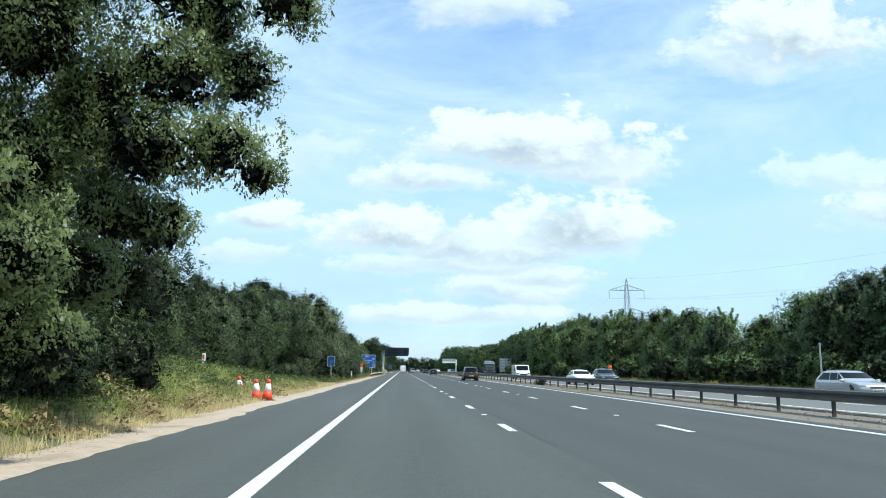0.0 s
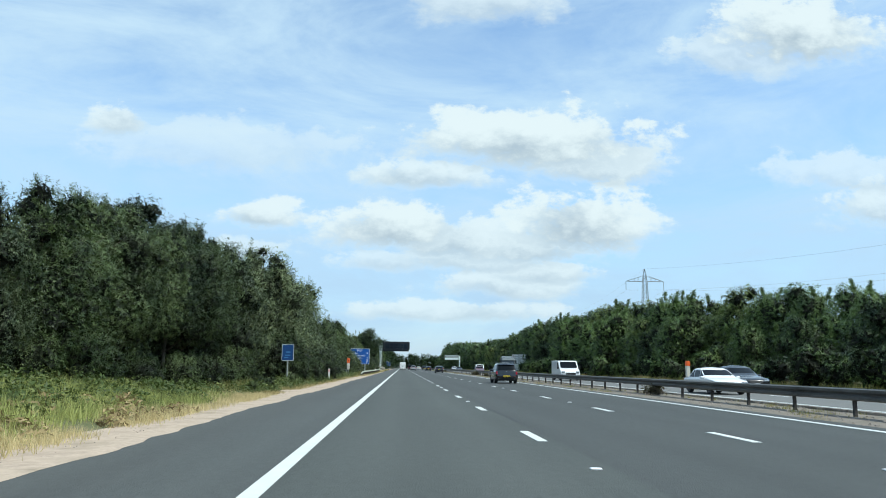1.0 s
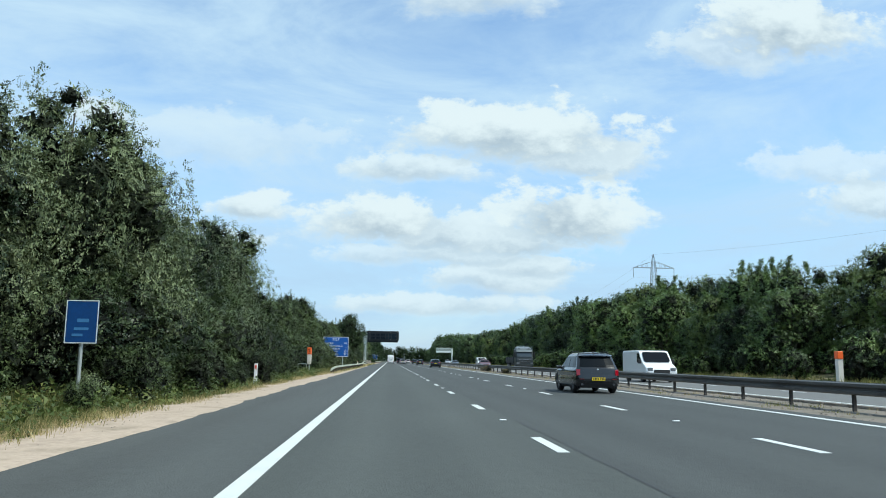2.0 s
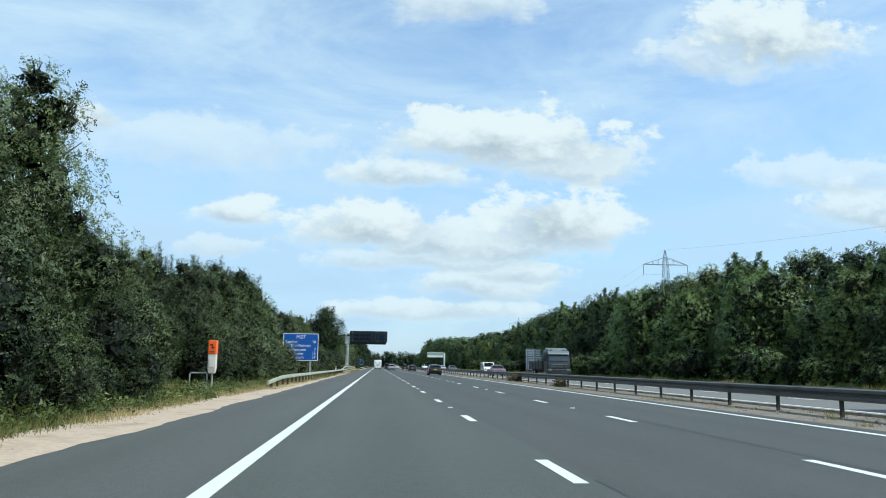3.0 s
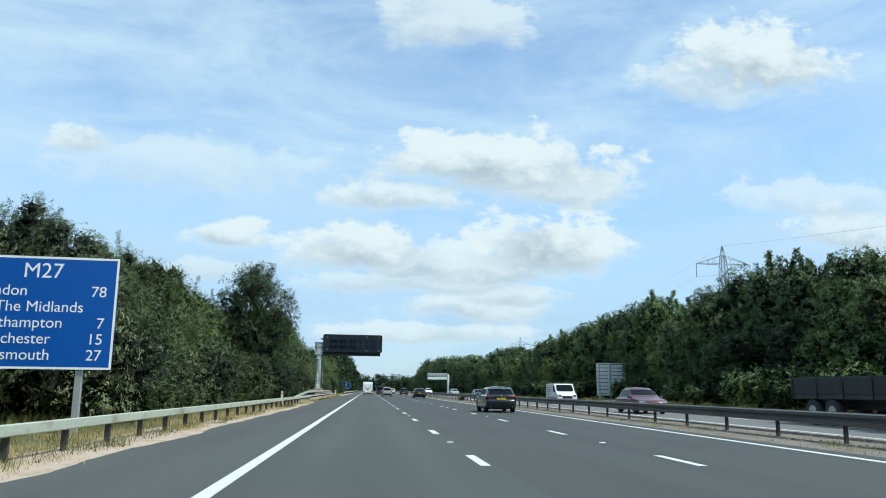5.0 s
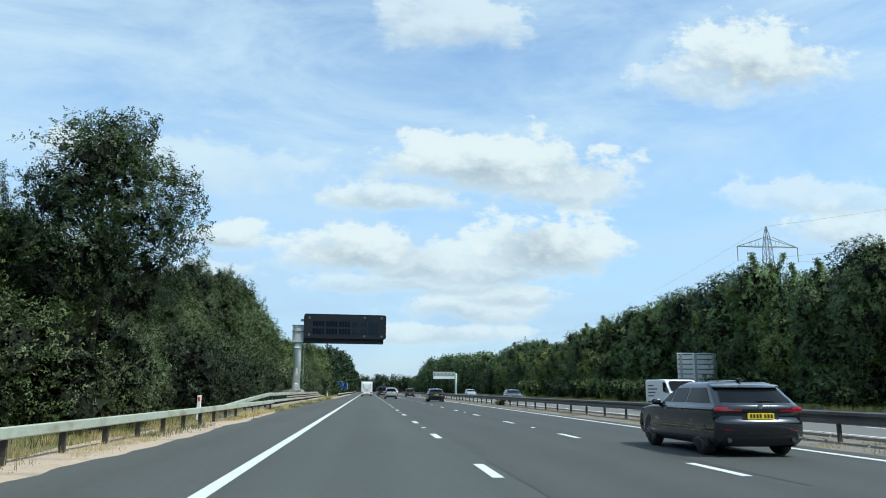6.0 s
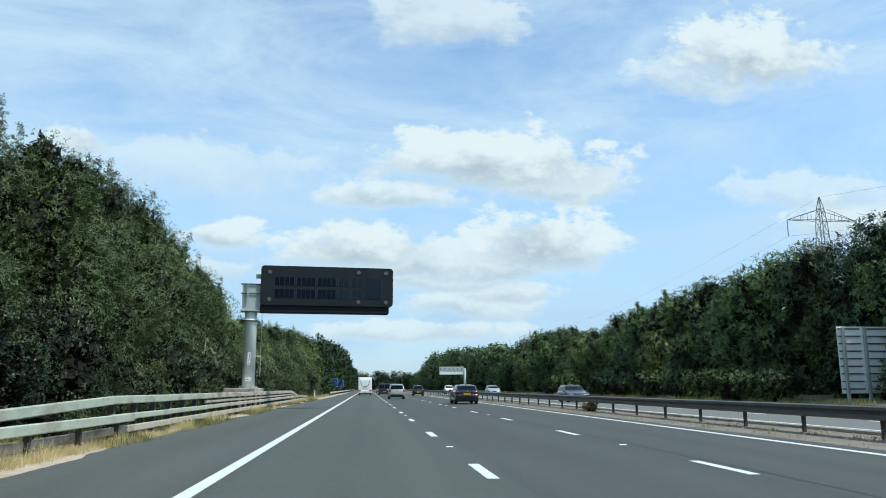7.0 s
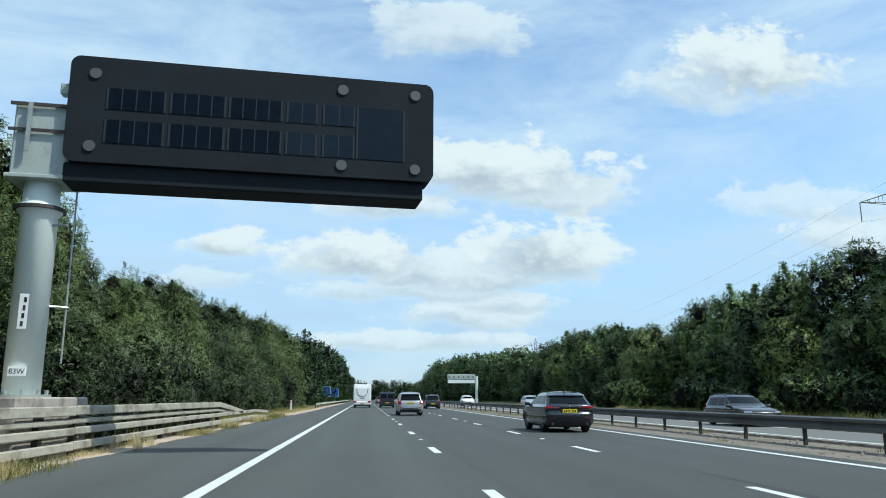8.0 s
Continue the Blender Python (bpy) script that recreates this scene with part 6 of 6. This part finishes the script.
def motorhome(place):
    ob = thing("motorhome", place, "tall white motorhome with a dark curved line on its back", "motorhome")
    L, W, H = 6.9, 2.25, 2.95
    hw = W / 2
    part("body", slab([(0, 0.42), (-0.06, 1.0), (0, 2.5), (0.16, H), (5.0, H), (5.7, 2.6), (6.1, 1.7), (L, 1.3), (L, 0.45)], hw, 0.10), WHITE_CAR, ob)
    part("rear_bumper", box(-hw * 0.97, hw * 0.97, -0.12, 0.1, 0.40, 0.80, 0.05), WHITE_CAR, ob)
    part("skirt", box(-hw * 0.9, hw * 0.9, 0.0, 0.2, 0.24, 0.42), TRIM, ob)
    curve = [(-0.72, 2.42), (-0.62, 1.86), (-0.48, 1.58), (-0.25, 1.48), (0.25, 1.48), (0.48, 1.58), (0.62, 1.86), (0.72, 2.42)]
    part("trim_line", tube([(x, -0.055 + 0.03 * (z - 1.4), z, 0.035) for x, z in curve], 6), TRIM, ob, "thin dark curved line")
    part("badge_bar", box(-0.3, 0.3, -0.075, -0.055, 1.18, 1.26), TRIM, ob)
    for s in (-1, 1):
        part("tail_lamp", box(min(s * 1.08, s * 0.72), max(s * 1.08, s * 0.72), -0.15, -0.06, 0.66, 0.86, 0.02), RED_LENS, ob)
        part("side_window", box(min(s * hw, s * (hw + 0.02)), max(s * hw, s * (hw + 0.02)), 1.0, 2.3, 1.6, 2.1, 0.008), GLASS, ob)
        part("marker_lamp", box(s * 0.95 - 0.06, s * 0.95 + 0.06, -0.02, 0.04, 2.72, 2.78), RED_LENS, ob)
    plate(ob, -0.13, 0.56, PLATE_YELLOW, -1)
    wheels(ob, L, 2.1, 0.34, 1.5, 5.4)
    return ob


def lorry(place, turn):
    ob = thing("lorry", place, "dark slate drop-side lorry with a folded loading crane", "lorry", turn=turn)
    hw = 1.25
    # nose at y = 0, tail towards -y
    part("cab", slab([(-0.02, 0.55), (0.0, 1.35), (-0.12, 1.75), (-0.42, 2.72), (-0.75, 3.00), (-2.1, 3.06), (-2.1, 0.55)], hw, 0.17), TRUCK_PAINT, ob)
    pane("windscreen", ((1.15, -0.10, 1.80), (-1.15, -0.10, 1.80), (-1.1, -0.41, 2.66), (1.1, -0.41, 2.66)), ob, SCREEN, (0.04, 0.06), 0.035)
    for x in (-0.7, 0.7):
        part("roof_lamp", box(x - 0.14, x + 0.14, -0.72, -0.60, 3.02, 3.12, 0.02), CLEAR_LENS, ob)
    part("lower_grille", box(-0.9, 0.9, 0.02, 0.07, 0.46, 0.66, 0.01), TRIM, ob)
    for x in (-0.5, 0.45):
        part("wiper", tube([(x, 0.02, 1.80, 0.012), (x + 0.5, -0.14, 2.12, 0.010)], 5), TRIM, ob)
    part("roof_fairing", slab([(-0.62, 2.95), (-1.1, 3.24), (-2.0, 3.30), (-2.05, 2.95)], 1.05, 0.09), PALE_TRUCK, ob, "silver-grey roof fairing")
    part("sun_visor", slab([(-0.10, 2.56), (-0.16, 2.70), (-0.46, 2.94), (-0.60, 2.92), (-0.40, 2.66)], 1.16, 0.03), PALE_TRUCK, ob, "pale sun visor")
    for k in range(5):
        part("grille_bar", box(-0.85, 0.85, -0.02, 0.035, 0.98 + 0.13 * k, 1.02 + 0.13 * k, 0.01), TRIM if k % 2 else CHROME, ob)
    part("bumper", box(-1.25, 1.25, -0.35, 0.06, 0.38, 0.86, 0.06, segments=2), TRUCK_PAINT, ob)
    for s in (-1, 1):
        part("headlamp", box(s * 1.0 - 0.2, s * 1.0 + 0.2, -0.05, 0.07, 0.86, 1.06, 0.03), CLEAR_LENS, ob)
        part("mirror", box(s * 1.42 - 0.1, s * 1.42 + 0.1, -0.45, -0.3, 1.9, 2.6, 0.04), TRIM, ob)
        part("side_window", box(min(s * 1.25, s * 1.27), max(s * 1.25, s * 1.27), -1.35, -0.55, 1.85, 2.6, 0.008), GLASS, ob)
    bed = part("load_bed", box(-1.25, 1.25, -9.6, -2.6, 1.0, 1.18, 0.02), DROPSIDE, ob)
    for s in (-1, 1):
        for y0, y1 in ((-9.55, -6.15), (-6.05, -2.65)):
            board = part("dropside", box(min(s * 1.25, s * 1.20), max(s * 1.25, s * 1.20), y0, y1, 1.18, 1.85, 0.01), DROPSIDE, bed)
            for k in range(4):
                part("rib", box(min(s * 1.252, s * 1.275), max(s * 1.252, s * 1.275), y0 + 0.05, y1 - 0.05, 1.24 + 0.15 * k, 1.30 + 0.15 * k), DROPSIDE, board)
    for y in (-9.5, -7.8, -6.1, -4.4, -2.75):
        for s in (-1, 1):
            part("stake", box(min(s * 1.25, s * 1.30), max(s * 1.25, s * 1.30), y - 0.05, y + 0.05, 1.02, 1.90, 0.008), TRIM, bed)
    part("headboard", box(-1.22, 1.22, -2.62, -2.56, 1.18, 2.4, 0.01), DROPSIDE, bed)
    part("tailboard", box(-1.22, 1.22, -9.6, -9.54, 1.18, 1.85, 0.01), DROPSIDE, bed)
    crane = part("crane", tube([(0, -2.95, 1.1, 0.2), (0, -2.95, 2.7, 0.16)], 10), TRUCK_PAINT, ob)
    part("boom", tube([(0, -2.95, 2.6, 0.12), (0.9, -3.0, 2.9, 0.11), (-0.2, -3.2, 3.15, 0.09), (0.9, -3.6, 2.3, 0.08)], 8), TRUCK_PAINT, crane)
    part("boom", tube([(0, -3.0, 2.6, 0.1), (-0.9, -3.1, 2.85, 0.1), (-0.95, -5.4, 2.6, 0.08)], 8), TRUCK_PAINT, crane)
    part("chassis", box(-0.5, 0.5, -9.5, -0.6, 0.62, 1.0), TRIM, ob)
    for y in (-1.35, -6.9, -8.2):
        for s in (-1, 1):
            w = part("wheel", tube([(s * 0.92, y, 0.5, 0.48), (s * 0.95, y, 0.5, 0.5), (s * 1.2, y, 0.5, 0.5), (s * 1.23, y, 0.5, 0.47)], 24), RUBBER, ob, "black tyre", True)
            part("rim", tube([(s * 1.2, y, 0.5, 0.28), (s * 1.235, y, 0.5, 0.26)], 16), GALV, w)
    return ob


BRIGHT_RIM = material("bright_cut_alloy", (0.10, 0.10, 0.105), 0.3, 0.8, vary=0.08)
motorhome((-2.0, 331.0, 0))
car("car", "silver people carrier with a tall rear window", (1.53, 286.2, 0), 0, 4.35, 1.83, 1.60, SILVER, UPRIGHT_TAIL, FRONT, 0.62, "tall", "traffic ahead", True)
van("dark navy panel van", (1.2, 331.5, 0), 0, 4.9, 1.9, 1.97, NAVY, group="traffic ahead")
car("car", "dark sporty hatchback with slim red tail lamps", (5.62, 259.0, 0), 0, 4.32, 1.80, 1.41, GRAPHITE, HATCH_TAIL, HATCH_FRONT, 0.685, "wide", "traffic ahead", rim=BRIGHT_RIM)
car("car", "graphite sporty hatchback with slim wide red tail lamps", (5.50, 189.4, 0), 0, 4.32, 1.80, 1.40, GRAPHITE, HATCH_TAIL, HATCH_FRONT, 0.685, "wide", "traffic ahead", rim=BRIGHT_RIM)
car("car", "small black hatchback with a pale roof and red tail lamps", (5.75, 88.5, 0), 0, 4.10, 1.79, 1.56, NEAR_BLACK, MINI_TAIL, FRONT, 0.62, "low", "traffic ahead", True)
car("car", "small black upright hatchback in the fast lane", (6.2, 321.0, 0), 0, 4.10, 1.79, 1.56, NEAR_BLACK, MINI_TAIL, FRONT, 0.62, "low", "traffic ahead", True)
for label, x, y, coat in (("dark estate car far ahead", -1.6, 392.0, NEAR_BLACK), ("pale silver hatchback far ahead", 1.6, 402.0, SILVER), ("dark hatchback far ahead", -1.8, 470.0, GRAPHITE), ("small pale car far ahead", 5.4, 380.0, WHITE_CAR)):
    car("car", label, (x, y, 0), 0, 4.3, 1.8, 1.5, coat, UPRIGHT_TAIL, FRONT, 0.61, "tall", "traffic ahead")
lorry((17.0, 168.0, 0), 180)
van("white oncoming panel van behind the barrier", (14.6, 110.8, 0), 180, 4.9, 1.95, 2.0, WHITE_CAR, group="oncoming traffic")
van("white oncoming van with dark livery bars behind the barrier", (17.2, 224.4, 0), 180, 4.8, 1.9, 1.95, WHITE_CAR, True, group="oncoming traffic")
DARK_RED = paint_of("dark_red_car_paint", (0.10, 0.012, 0.015))
for label, x, y, L, H, coat, shape, rails in (("dark grey oncoming estate car behind the barrier", 15.3, 267.6, 4.1, 1.36, NEAR_BLACK, UPRIGHT_TAIL, True),
                                              ("low white oncoming sports car behind the barrier", 13.9, 71.0, 4.4, 1.30, WHITE_CAR, SALOON_TAIL, False),
                                              ("dark oncoming saloon car behind the barrier", 17.4, 76.0, 4.5, 1.44, NEAR_BLACK, SALOON_TAIL, False),
                                              ("pale silver oncoming hatchback behind the barrier", 20.6, 40.0, 4.2, 1.34, SILVER, HATCH_TAIL, False),
                                              ("white oncoming car in the distance", 14.0, 352.0, 4.4, 1.60, WHITE_CAR, UPRIGHT_TAIL, False),
                                              ("silver oncoming car in the distance", 17.5, 322.0, 4.4, 1.50, SILVER, HATCH_TAIL, False),
                                              ("dark red oncoming car in the distance", 14.0, 193.0, 4.4, 1.45, DARK_RED, SALOON_TAIL, False)):
    car("car", label, (x, y, 0), 180, L, 1.82, H, coat, shape, FRONT, 0.62, "tall", "oncoming traffic", rails)
